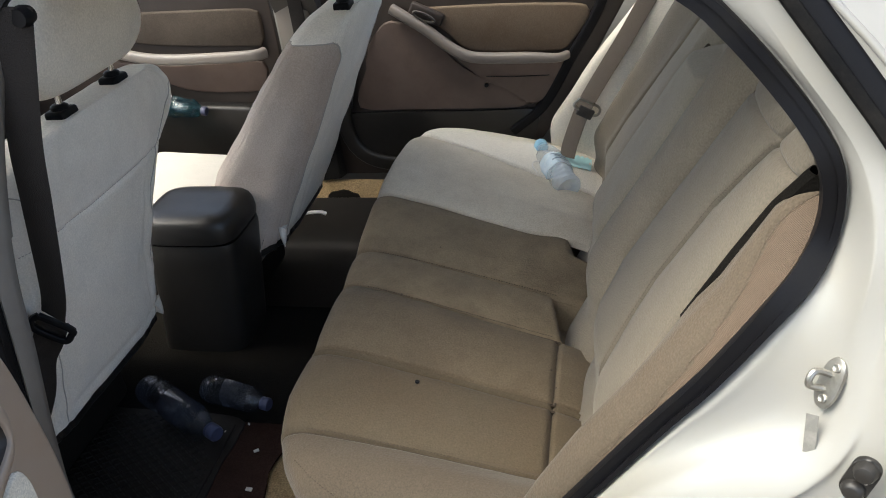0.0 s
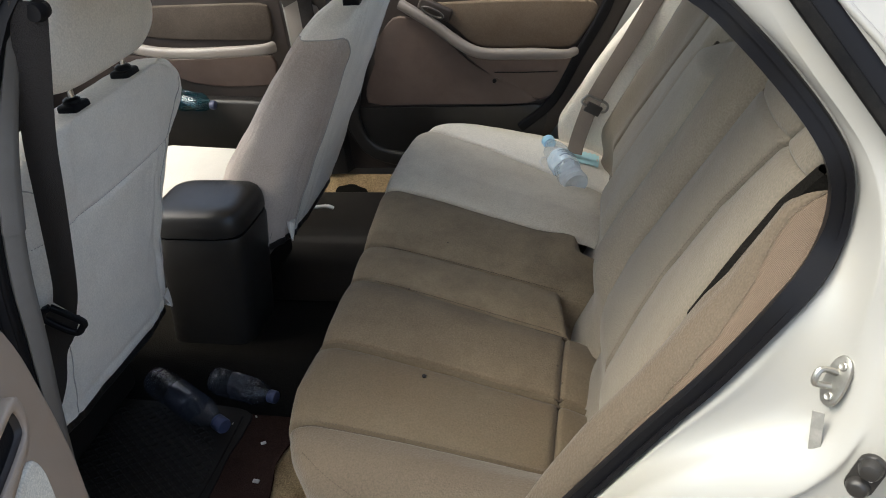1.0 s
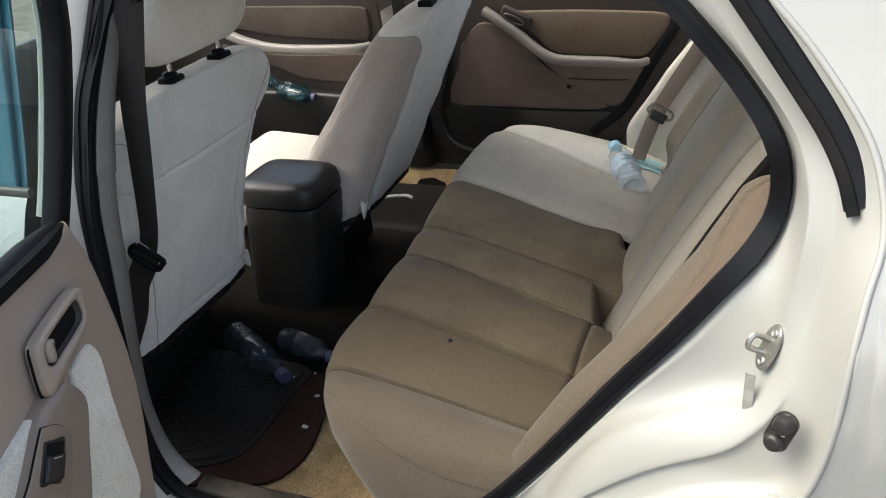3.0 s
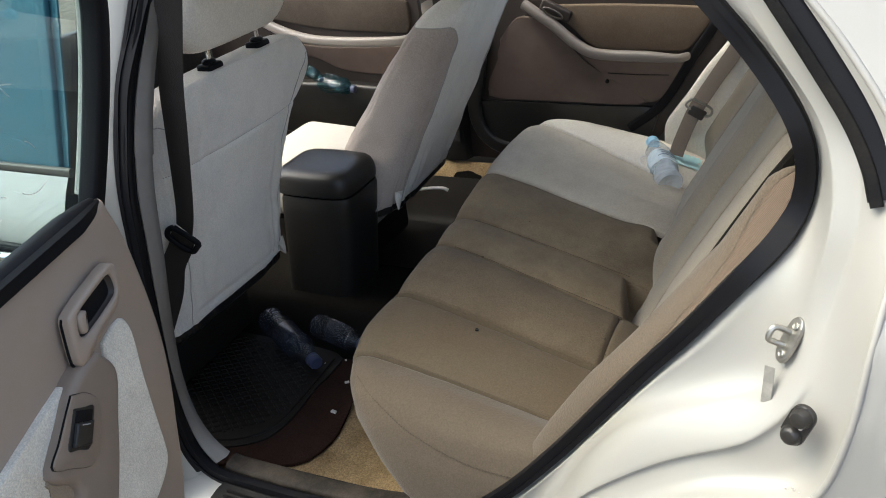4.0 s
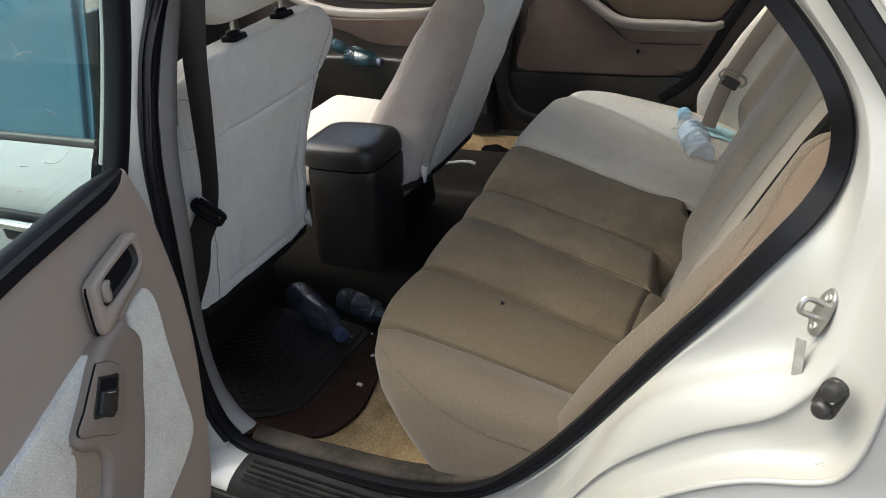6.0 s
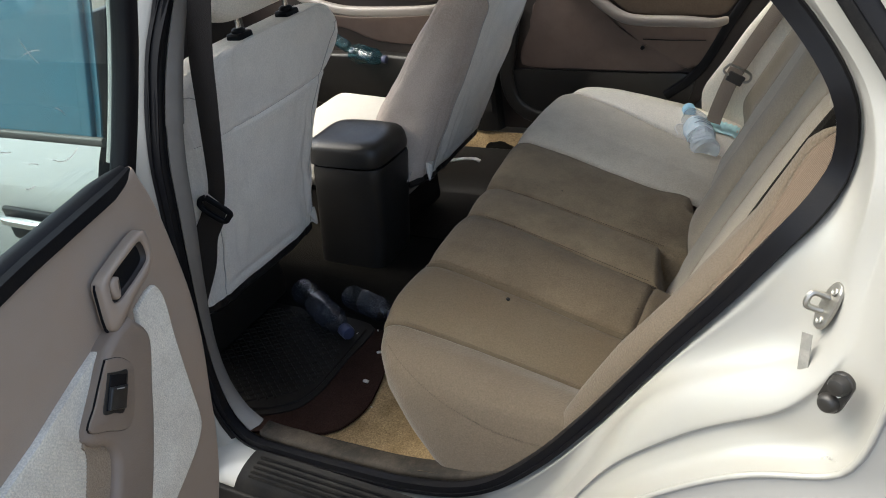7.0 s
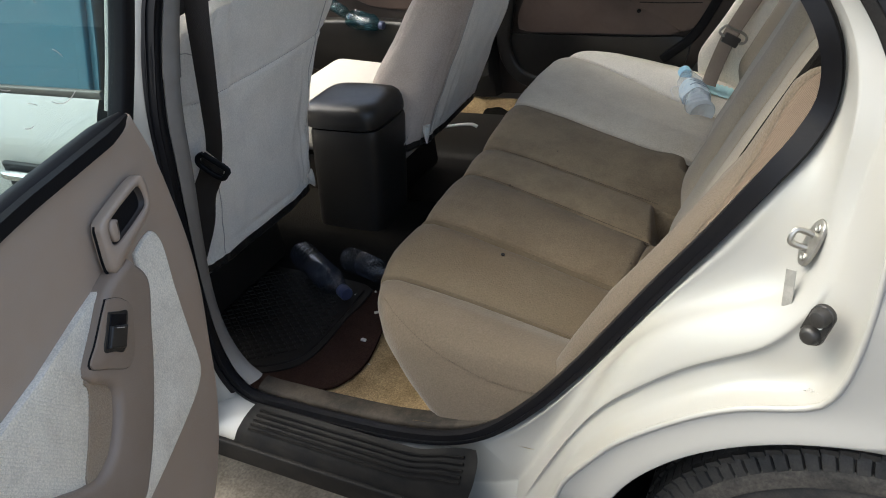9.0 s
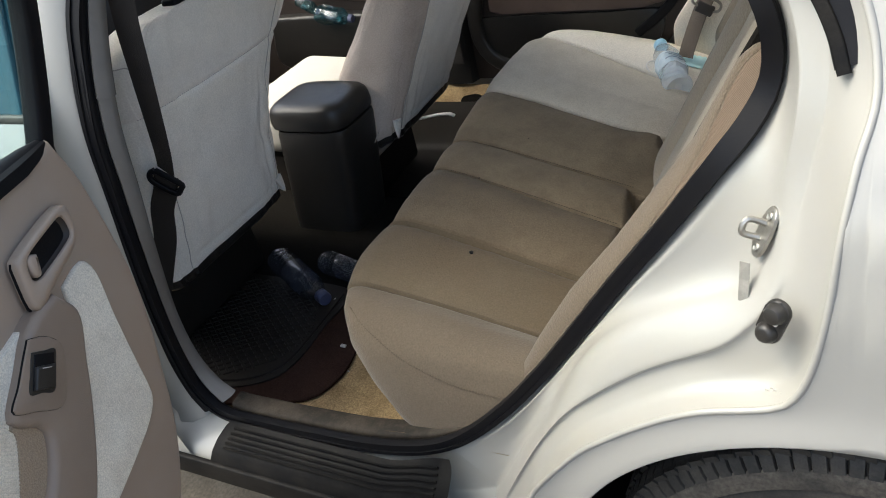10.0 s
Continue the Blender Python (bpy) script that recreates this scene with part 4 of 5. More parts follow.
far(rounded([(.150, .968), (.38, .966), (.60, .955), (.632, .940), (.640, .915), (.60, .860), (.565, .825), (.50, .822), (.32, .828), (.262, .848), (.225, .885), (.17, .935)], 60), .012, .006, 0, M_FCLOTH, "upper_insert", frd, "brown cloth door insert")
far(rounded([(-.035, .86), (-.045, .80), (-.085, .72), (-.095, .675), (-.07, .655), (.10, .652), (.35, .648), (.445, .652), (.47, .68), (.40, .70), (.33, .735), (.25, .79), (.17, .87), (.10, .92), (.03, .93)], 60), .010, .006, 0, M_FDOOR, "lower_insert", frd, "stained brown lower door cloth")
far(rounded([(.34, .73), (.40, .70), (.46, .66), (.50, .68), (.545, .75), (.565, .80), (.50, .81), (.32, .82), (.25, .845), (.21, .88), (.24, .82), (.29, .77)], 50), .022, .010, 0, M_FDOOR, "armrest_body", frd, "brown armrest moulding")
bm = bmesh.new()
ap = cr([(.060, YF - .020, .975), (.11, YF - .030, .945), (.17, YF - .036, .905), (.225, YF - .045, .862), (.28, YF - .052, .832), (.34, YF - .052, .822), (.46, YF - .052, .818), (.545, YF - .048, .812), (.575, YF - .02, .812)], 40)
bm_sweep(bm, ap, rrect(.034, .032, .012), up=(0, 0, 1), scale=np.r_[np.linspace(.9, 1.0, 30), np.linspace(1.0, .7, 10)])
part("arm_rail", bm, M_RAIL, frd, "worn grey-brown armrest rail")
bm = bmesh.new()
bm_box(bm, (.105, .022, .040), .008, 3, Matrix.Translation((.165, YF - .016, .952)) @ pose(0, 0, 0, 0, 26, 0))
fhd = part("inner_handle", bm, M_FDOORD, frd, "dark inner door handle")
bm = bmesh.new()
bm_sweep(bm, [(.160 + .034 * math.cos(a) * math.cos(.46) + .010 * math.sin(a) * math.sin(.46), YF - .034, .948 - .034 * math.cos(a) * math.sin(.46) + .010 * math.sin(a) * math.cos(.46)) for a in np.linspace(0, 2 * math.pi, 30)], circle(.0035, 6), up=(0, -1, 0))
part("lever", bm, M_TRIM, fhd)
bm = bmesh.new()
bm_lathe(bm, [(.007, 0), (.006, .004), (.002, .005)], 12, Matrix.Translation((.328, YF - .024, .728)) @ pose(0, 0, 0, 90, 0, 0))
part("screw_cap", bm, M_SEAL, frd)
bm = bmesh.new()
bm_sweep(bm, [(.33, YF - .023, .755), (.42, YF - .024, .752), (.52, YF - .022, .752)], circle(.0016, 5))
part("pocket_line", bm, M_SEAL, frd)
bm = bmesh.new()
bm_sweep(bm, cr([(.70, YF - .005, 1.04), (.66, YF - .012, .93), (.585, YF - .014, .80), (.50, YF - .012, .655), (.40, YF - .012, .57)], 30), rrect(.03, .03, .008), up=(0, -1, 0))
part("far_seal", bm, M_SEAL, car, "black seal at the rear of the far door")
bm = bmesh.new()
bm_sweep(bm, cr([(-.105, YF - .01, .86), (-.125, YF - .012, .74), (-.15, YF - .012, .62), (-.12, YF - .012, .52), (-.03, YF - .012, .47), (.2, YF - .012, .45), (.4, YF - .012, .45)], 30), rrect(.05, .03, .01), up=(0, -1, 0))
part("far_lower_trim", bm, M_DARK, car, "dark moulding below the far door")
far(rounded([(-.13, .645), (-.10, .50), (-.02, .44), (.20, .43), (.38, .44), (.46, .54), (.485, .62), (.47, .642), (.30, .640), (.05, .644)], 60), .014, .008, 0, M_DARK, "lower_moulding", frd, "black moulded lower part of the door trim")
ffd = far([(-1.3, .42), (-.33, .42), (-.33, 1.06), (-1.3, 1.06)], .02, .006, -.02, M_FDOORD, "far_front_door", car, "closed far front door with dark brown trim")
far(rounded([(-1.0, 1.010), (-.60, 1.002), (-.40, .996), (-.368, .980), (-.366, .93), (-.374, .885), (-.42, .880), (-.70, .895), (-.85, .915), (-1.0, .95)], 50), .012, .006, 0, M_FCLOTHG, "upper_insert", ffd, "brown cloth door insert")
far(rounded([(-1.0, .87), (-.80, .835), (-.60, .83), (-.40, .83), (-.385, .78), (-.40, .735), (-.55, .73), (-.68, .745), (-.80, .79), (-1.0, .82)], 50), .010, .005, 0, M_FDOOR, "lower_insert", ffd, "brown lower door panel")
bm = bmesh.new()
bm_sweep(bm, cr([(-1.05, YF - .03, .975), (-.93, YF - .045, .915), (-.80, YF - .055, .878), (-.68, YF - .055, .864), (-.50, YF - .055, .862), (-.395, YF - .045, .862), (-.37, YF - .02, .862)], 40), rrect(.030, .034, .011), up=(0, 0, 1))
part("arm_rail", bm, M_ARM, ffd, "worn grey armrest rail")
far(rounded([(-1.0, .70), (-.70, .70), (-.44, .685), (-.40, .66), (-.40, .55), (-.60, .50), (-1.0, .50)], 40), .04, .015, 0, M_DARK, "door_pocket", ffd, "dark plastic door pocket")
bm = bmesh.new()
bm_grid(bm, [[(x, y, z) for x, y in ((-.315, 1.63), (-.30, 1.585), (-.245, 1.575), (-.195, 1.585), (-.18, 1.63))] for z in np.linspace(.80, 1.10, 8)])
part("far_pillar_trim", bm, M_ARM, car, "light grey far pillar trim")
bm = bmesh.new()
bm_grid(bm, [[(x, y, z) for x, y in ((-.315, 1.63), (-.30, 1.588), (-.245, 1.578), (-.195, 1.588), (-.18, 1.63))] for z in np.linspace(.42, .80, 8)])
part("far_pillar_foot", bm, M_DARK, car, "lower part of the far pillar trim, in a darker tone")
bm = bmesh.new()
bm_sweep(bm, [(-.225, 1.57, z) for z in np.linspace(.50, 1.15, 10)], rrect(.045, .003, .0012), up=(0, -1, 0))
tagged(part("far_front_belt", bm, M_BELT), "dark grey seat belt hanging on the far pillar", "seat belt")

# ---- rear bench ----
bench = thing("rear_bench_seat", (.4, .85, .22), "beige cloth rear bench seat, stained in the middle", "car seat")


def front_x(y):
    return float(np.interp(y, [.10, .12, .15, .19, .24, .30, .38, .50, .75, 1.1, 1.3, 1.45, 1.52, 1.57, 1.60], [.350, .285, .222, .168, .128, .100, .088, .092, .090, .072, .075, .095, .13, .18, .25]))


def crest(y):
    return float(np.interp(y, [.10, .12, .15, .19, .24, .30, .40, .60, .85, 1.05, 1.2, 1.4, 1.5, 1.56, 1.60], [.385, .452, .512, .546, .563, .572, .580, .588, .594, .608, .620, .630, .625, .600, .560]))


def slope(y):
    return float(np.interp(y, [.1, .14, .19, .3, .8, 1.0, 1.12, 1.3, 1.6], [-.20, -.10, .05, .22, .22, .18, .19, .25, .22]))


SEAMS = [  # near to far: y at the front and at the back of the cushion
    (.100, .100), (.292, .282), (.518, .478), (.742, .664), (.878, .815), (1.140, 1.020), (1.510, 1.330), (1.600, 1.600)]


def seam_y(k, s):
    a, b = SEAMS[k]
    if k == 0:
        return a + .040 * smooth(s, .74, .97)
    return a + (b - a) * smooth(s, .15, 1.0) * (1 if k else 0) if k < 7 else 1.600


def cushion_pt(s, t, y, inset=0.0):
    """s: 0 at the hem of the front, 1 at the rear edge; t: 0 and 1 at the seams."""
    fx, c, k = front_x(y), crest(y), slope(y)
    back = .665
    f = (c - .27) / .30
    P = [(fx + .085, .27), (fx + .050, .27 + .09 * f), (fx + .012, .27 + .18 * f), (fx + .0, .27 + .235 * f), (fx + .012, c - .020), (fx + .045, c - .003), (fx + .09, c - .002 - .2 * k * .05), (fx + .20, c - k * .11), (fx + .34, c - k * .25), (back - .06, c - k * (back - .06 - fx - .06)), (back, c - k * (back - fx - .05) - .012)]
    return P


PROFILE = {}


def cushion_panel(k, nt, ns=130):
    rows = []
    for j in range(nt):
        t = .5 - .5 * math.cos(math.pi * j / (nt - 1))
        row = []
        for i in range(ns):
            s = i / (ns - 1)
            y = seam_y(k, s) * (1 - t) + seam_y(k + 1, s) * t
            row.append((s, t, y))
        out = []
        line = []
        for s, t_, y in row:
            key = round(y, 3)
            if key not in PROFILE:
                PROFILE[key] = cr(cushion_pt(0, 0, key), ns)
            line.append(PROFILE[key][int(round(s * (ns - 1)))])
        for (s, t_, y), (x, z) in zip(row, line):
            wid = abs(seam_y(k + 1, s) - seam_y(k, s))
            d = min(t_, 1 - t_) * wid
            inner_edge = (k > 0 or t_ > .5) and (k < 6 or t_ < .5)
            z += .009 * (1 - math.exp(-(d / .035) ** 2)) - (.015 * math.exp(-(d / .0042) ** 2) if inner_edge else 0)
            if k in (1, 2):  # cross seam near the back
                z -= .014 * math.exp(-((x - .596) / .004) ** 2)
            if k == 3:
                z -= .085 * smooth(x, .568 + .03 * (1 - t_), .584 + .03 * (1 - t_)) * smooth(t_, .0, .10) * smooth(t_, 1.0, .90)
            if k == 4:
                z += .010 * math.exp(-(((x - .58) / .04) ** 2)) * smooth(t_, .3, .9) - .050 * smooth(x, .598, .618) * smooth(t_, .68, .84)
            if k == 1:  # twin seam
                d2 = (1 - t_) * wid - .017
                z += .003 * math.exp(-((d2 + .0085) / .006) ** 2) - .012 * math.exp(-(d2 / .0045) ** 2)
            if k == 5:  # crease along the middle
                z -= .004 * math.exp(-((t_ - .42) / .05) ** 2) * smooth(x, .2, .35)
            z += .0025 * noise.noise(Vector((x * 7, y * 7, 3.0))) + .001 * noise.noise(Vector((x * 25, y * 25, 3.0)))
            out.append((x, y, z))
        x, y, z = out[-1]
        rows.append(out + [(x + .025, y, z - .003), (x + .055, y, z - .010)])
    b = bmesh.new()
    bm_grid(b, rows)
    return b


# The first three panels carry shade in darker copies of the cloth.
for k, (m, nt, lab) in enumerate(((M_FABB, 34, "beige worn cloth bolster panel, darkened with painted shade"), (M_FABE, 40, "soiled taupe cloth panel"), (M_FABC, 40, "soiled taupe cloth panel"), (M_FABD, 26, "soiled taupe centre panel"), (M_FABD, 32, "soiled taupe cloth panel"), (M_FABM, 36, "pale grey-beige cloth panel"), (M_FABL, 30, "cream cloth bolster panel"))):
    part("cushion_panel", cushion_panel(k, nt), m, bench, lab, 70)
bm = bmesh.new()
bm_box(bm, (.40, 1.44, .17), .05, 3, Matrix.Translation((.48, .86, .31)))
part("cushion_core", bm, M_FABD, bench)


def cushion_z(x, y):
    p = cr(cushion_pt(0, 0, y), 90)[30:]
    return float(np.interp(x, p[:, 0], p[:, 1]))


def stitch_line(pts, parent, material, r=.0010, step=.0060, ln=.0040):
    """A row of small separate stitches along a line of points."""
    L = np.linalg.norm(np.diff(np.array(pts), axis=0), axis=1).sum()
    P = even(pts, max(3, int(L / step)))
    b = bmesh.new()
    T = np.gradient(P, axis=0)
    T /= np.linalg.norm(T, axis=1)[:, None]
    for p, t in zip(P, T):
        bm_sweep(b, [p - t * ln / 2, p - t * ln * .2, p + t * ln * .2, p + t * ln / 2], circle(r, 4), up=(.1, .2, 1), scale=[.5, 1, 1, .5])
    return tagged(part("stitching", b, material, parent), kind="stuff")


for k, off in ((1, .004), (3, .004), (4, .0)):
    stitch_line([(x, seam_y(k, (x + .35) / 1.02) + off, cushion_z(x, seam_y(k, (x + .35) / 1.02) + off) + .002) for x in np.linspace(.17, .58, 14)], bench, M_STITCH)
# Dark tubes sunk in the seams put the shade of the creases into colour.
for k in (1, 2, 3, 5, 6):
    for off in ((0.0, -.0165) if k == 2 else (0.0,)):
        bm = bmesh.new()
        pts = []
        for x in np.linspace(front_x(SEAMS[k][0]) + .03, .60, 40):
            sy = seam_y(k, (x + .35) / 1.02) + off
            pts.append((x, sy, cushion_z(x, sy) - .0075))
        bm_sweep(bm, pts, circle(.0026, 6))
        part("seam_piping", bm, M_STITCH, bench)
# curved stitch over the near bolster
stitch_line(cr([(x, y, cushion_z(x, y) + .0088) for x, y in ((.163, .227), (.22, .186), (.298, .154), (.366, .140), (.429, .131), (.488, .126), (.53, .124))], 40), bench, M_STITCH, .0013)
bm = bmesh.new()
bm_lathe(bm, [(.0045, -.002), (.0048, .0008), (.0036, .0014), (.0024, .0006)], 14, Matrix.Translation((.338, .445, cushion_z(.338, .445) + .0095)) @ pose(0, 0, 0, 0, 12, 30))
part("burn_mark", bm, M_SEAL, bench, "small dark burn hole")

for x, y, r_ in ((.586, .56, .0035), (.600, .52, .0024), (.600, .475, .003), (.602, .40, .0026), (.602, .36, .003), (.645, .70, .0026), (.30, .90, .0022), (.25, .70, .0024)):
    bm = bmesh.new()
    bm_lathe(bm, [(r_ * .9, -.002), (r_, .0008), (r_ * .6, .0014)], 9, Matrix.Translation((x, y, cushion_z(x, y) + (.0075 if x < .59 else .002))))
    part("speck", bm, M_STITCH, bench, "small dark speck of dirt")

# backrest
def back_x(z):
    return .638 + .51 * (z - .52) + .050 * smooth(z, .63, .51)


BZ = (.42, .60, .70, .80, .95, 1.09, 1.16)
BSEAM = [  # y of each seam of the backrest at the heights above
    (.20, .20, .20, .20, .20, .20, .20), (.36, .430, .455, .465, .438, .370, .335), (.60, .655, .680, .655, .620, .590, .575),
    (.86, .895, .885, .855, .830, .805, .795), (1.16, 1.14, 1.12, 1.10, 1.06, .965, .925), (1.38, 1.355, 1.325, 1.285, 1.205, 1.15, 1.13),
    (1.50, 1.49, 1.475, 1.455, 1.405, 1.38, 1.37), (1.61, 1.59, 1.585, 1.58, 1.572, 1.563, 1.56)]
PROUD = [.010, .012, .034, .026, 0.0, 0.0, 0.0]


def back_seam(k, z):
    return float(np.interp(z, BZ, BSEAM[k]))


def back_panel(k, nt, nz=170):
    rows = []
    for j in range(nt):
        t = (j / (nt - 1)) ** 1.8 if k == 0 else .5 - .5 * math.cos(math.pi * j / (nt - 1))
        out = []
        for z in np.linspace(.42, 1.16, nz):
            ya, yb = back_seam(k, z), back_seam(k + 1, z)
            if k == 0:  # ends at the gap beside the near bolster
                ya = float(np.interp(z, [.6, .82, .98, 1.05, 1.11, 1.16], [.287, .287, .277, .267, .240, .20]))
            y = ya * (1 - t) + yb * t
            d = min(t, 1 - t) * abs(yb - ya)
            dr = (1 - t) * abs(yb - ya)
            x = back_x(z)
            x -= PROUD[k] * (1 - abs(2 * t - 1) ** (5 if k == 3 else 2.6))
            x += .020 * math.exp(-((dr if k == 0 else d) / .0068) ** 2)
            if k == 3:  # the folded armrest ends below a recess
                x += .055 * smooth(z, 1.000, 1.022) * smooth(dr, .0, .012) - .022 * smooth(z, 1.03, 1.10)
                x += .034 * smooth(dr, .004, .0)
            if k == 4:  # slopes down into the groove beside the armrest
                x += .034 * (1 - smooth(t, .0, .38))
            if k == 5:  # rises to a ridge along its far seam
                x -= .034 * smooth(t, .30, .86)
            if k == 6:  # the far bolster swells forward
                x += float(np.interp(z, [.55, .65, .80, .96, 1.12], [-.17, -.16, -.14, -.10, -.075])) * smooth(t, .02, .55) - .034 * smooth(t, .14, .0)
            if k == 0:
                x += .024 * math.exp(-(y - ya) / .0035)
            if k in (0, 1):  # cross seam
                zs = 1.083 + .02 * (.40 - y)
                x += .010 * math.exp(-((z - zs) / .0045) ** 2)
            x += .0035 * noise.noise(Vector((y * 8, z * 8, 7.0))) + .0012 * noise.noise(Vector((y * 24, z * 18, 2.0)))
            out.append((x, y, z))
        rows.append(out)
    b = bmesh.new()
    bm_grid(b, rows)
    return b


# Panel tones offset uneven light; the strip beside the armrest is coloured as lit.
for k, (m, nt, lab) in enumerate(((M_FAB, 90, "beige cloth outer back panel"), (M_FAB, 44, "beige cloth back panel"), (M_FABK, 50, "taupe back panel"), (M_FAB2, 50, "folded centre armrest in taupe cloth"), (M_FAB2, 40, "strip beside the armrest, coloured paler as lit"), (M_FABK, 44, "taupe back panel with a raised ridge"), (M_FABL, 40, "cream cloth back bolster"))):
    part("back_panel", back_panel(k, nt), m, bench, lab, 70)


def back_point(k, z, lift=0.0):
    return (back_x(z) + .004 - lift, back_seam(k, z), z)


# Dark tubes for the shade in the back seams, thickest in the armrest groove.
for k in (1, 2, 3, 4, 6):
    bm = bmesh.new()
    bm_sweep(bm, [back_point(k, z, {2: -.006, 3: -.006, 4: -.010, 6: .015}.get(k, -.009)) for z in np.linspace(.56, {1: 1.088, 2: 1.14, 3: 1.01, 4: 1.01}.get(k, 1.14), 40)], circle({3: .0026, 4: .0050}.get(k, .0020), 6), up=(1, 0, 0))
    part("seam_piping", bm, M_STITCH, bench)
stitch_line([(back_x(z) - .0015, back_seam(1, z) + .006, z) for z in np.linspace(.60, 1.075, 24)], bench, M_STITCHB, .0006, .006, .004)
stitch_line([(back_x(1.085) - .002, y, 1.079 + .02 * (.40 - y)) for y in np.linspace(.27, .575, 16)], bench, M_STITCHB, .0006, .006, .004)
stitch_line([(back_x(z) - .004, back_seam(3, z) - .007, z) for z in np.linspace(.60, 1.0, 24)], bench, M_STITCHB, .0006, .006, .004)

# near back bolster beside the door opening: plain cloth inside, herringbone outside
rings = []
for z in np.r_[.44, .46, .48, .50, np.linspace(.52, 1.06, 44), 1.070, 1.080, 1.088, 1.094, 1.099, 1.103, 1.106, 1.108]:
    xf = float(np.interp(z, [.44, .47, .50, .536, .60, .70, .79, .87, .962, 1.009, 1.06, 1.080, 1.098], [.575, .548, .540, .556, .592, .656, .728, .786, .856, .889, .928, .950, 1.02]))
    xf = min(xf, back_x(z) - .012) if z < 1.06 else float(np.interp(z, [1.06, 1.08, 1.096, 1.104, 1.108], [.9014, .920, .942, .965, 1.02]))
    yc = float(np.interp(z, [.44, .55, .70, .80, .90, 1.0, 1.06, 1.11], [.165, .180, .196, .210, .226, .238, .236, .222]))
    yb = float(np.interp(z, [.46, .60, .88, .96, 1.03, 1.10, 1.2], [.105, .130, .134, .150, .176, .190, .21]))
    bx, yg = back_x(z), max(yc + .022, float(np.interp(z, [.5, .6, .82, .98, 1.05, 1.11], [.24, .285, .285, .276, .266, .244])))
    xb = max(bx + .06, xf + .06)
    rings.append([(xb + .06, max(yb, .145), z), (xf + .075, max(yb, .128), z), (xf + .040, yb + .008, z), (xf + .014, .55 * yb + .45 * yc, z), (xf, yc - .008, z), (xf + .003, yc + .006, z + .001), (max(xf + .003, bx - .018), yg - .030, z + .002), (max(xf + .012, bx - .002), yg - .018, z + .002), (xb + .08, yg - .014, z + .002)])
R = np.array(rings)
D = np.array([[np.array([np.interp(u, range(9), R[i, :, c]) for c in range(3)]) for u in np.linspace(0, 8, 48)] for i in range(len(R))])
for _ in range(3):
    D[:, 1:-1] = D[:, 1:-1] * .5 + (D[:, :-2] + D[:, 2:]) * .25
edge_at = [int(round(np.interp(p[0, 2], [.48, .62, .85, 1.04], [9, 12, 15, 20]))) for p in D]
for i in range(len(D)):
    D[i, edge_at[i]] += np.array([.0030, .002, 0])
bm = bmesh.new()
bm_loft(bm, D)
# The plain inner cloth is the worn copy with shade in its colour.
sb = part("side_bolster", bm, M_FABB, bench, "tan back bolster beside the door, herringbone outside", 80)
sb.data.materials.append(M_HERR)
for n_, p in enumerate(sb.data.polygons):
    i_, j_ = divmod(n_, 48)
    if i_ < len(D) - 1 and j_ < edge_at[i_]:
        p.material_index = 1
stitch_line([D[i, edge_at[i]] + np.array([-.0025, -.001, .001]) for i in range(6, len(D) - 4, 2)], bench, M_STITCHB, .0006)

# dark sheet standing in for the shade in the gap between the back and the bolster
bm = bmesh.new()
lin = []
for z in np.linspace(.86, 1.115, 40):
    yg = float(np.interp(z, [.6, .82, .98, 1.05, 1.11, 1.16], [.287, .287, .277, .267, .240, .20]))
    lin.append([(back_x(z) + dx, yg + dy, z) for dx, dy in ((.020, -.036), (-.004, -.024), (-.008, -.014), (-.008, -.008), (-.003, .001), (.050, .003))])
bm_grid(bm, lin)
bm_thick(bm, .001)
part("gap_lining", bm, M_DCARP, bench, "black sheet for the shade in the gap beside the bolster")

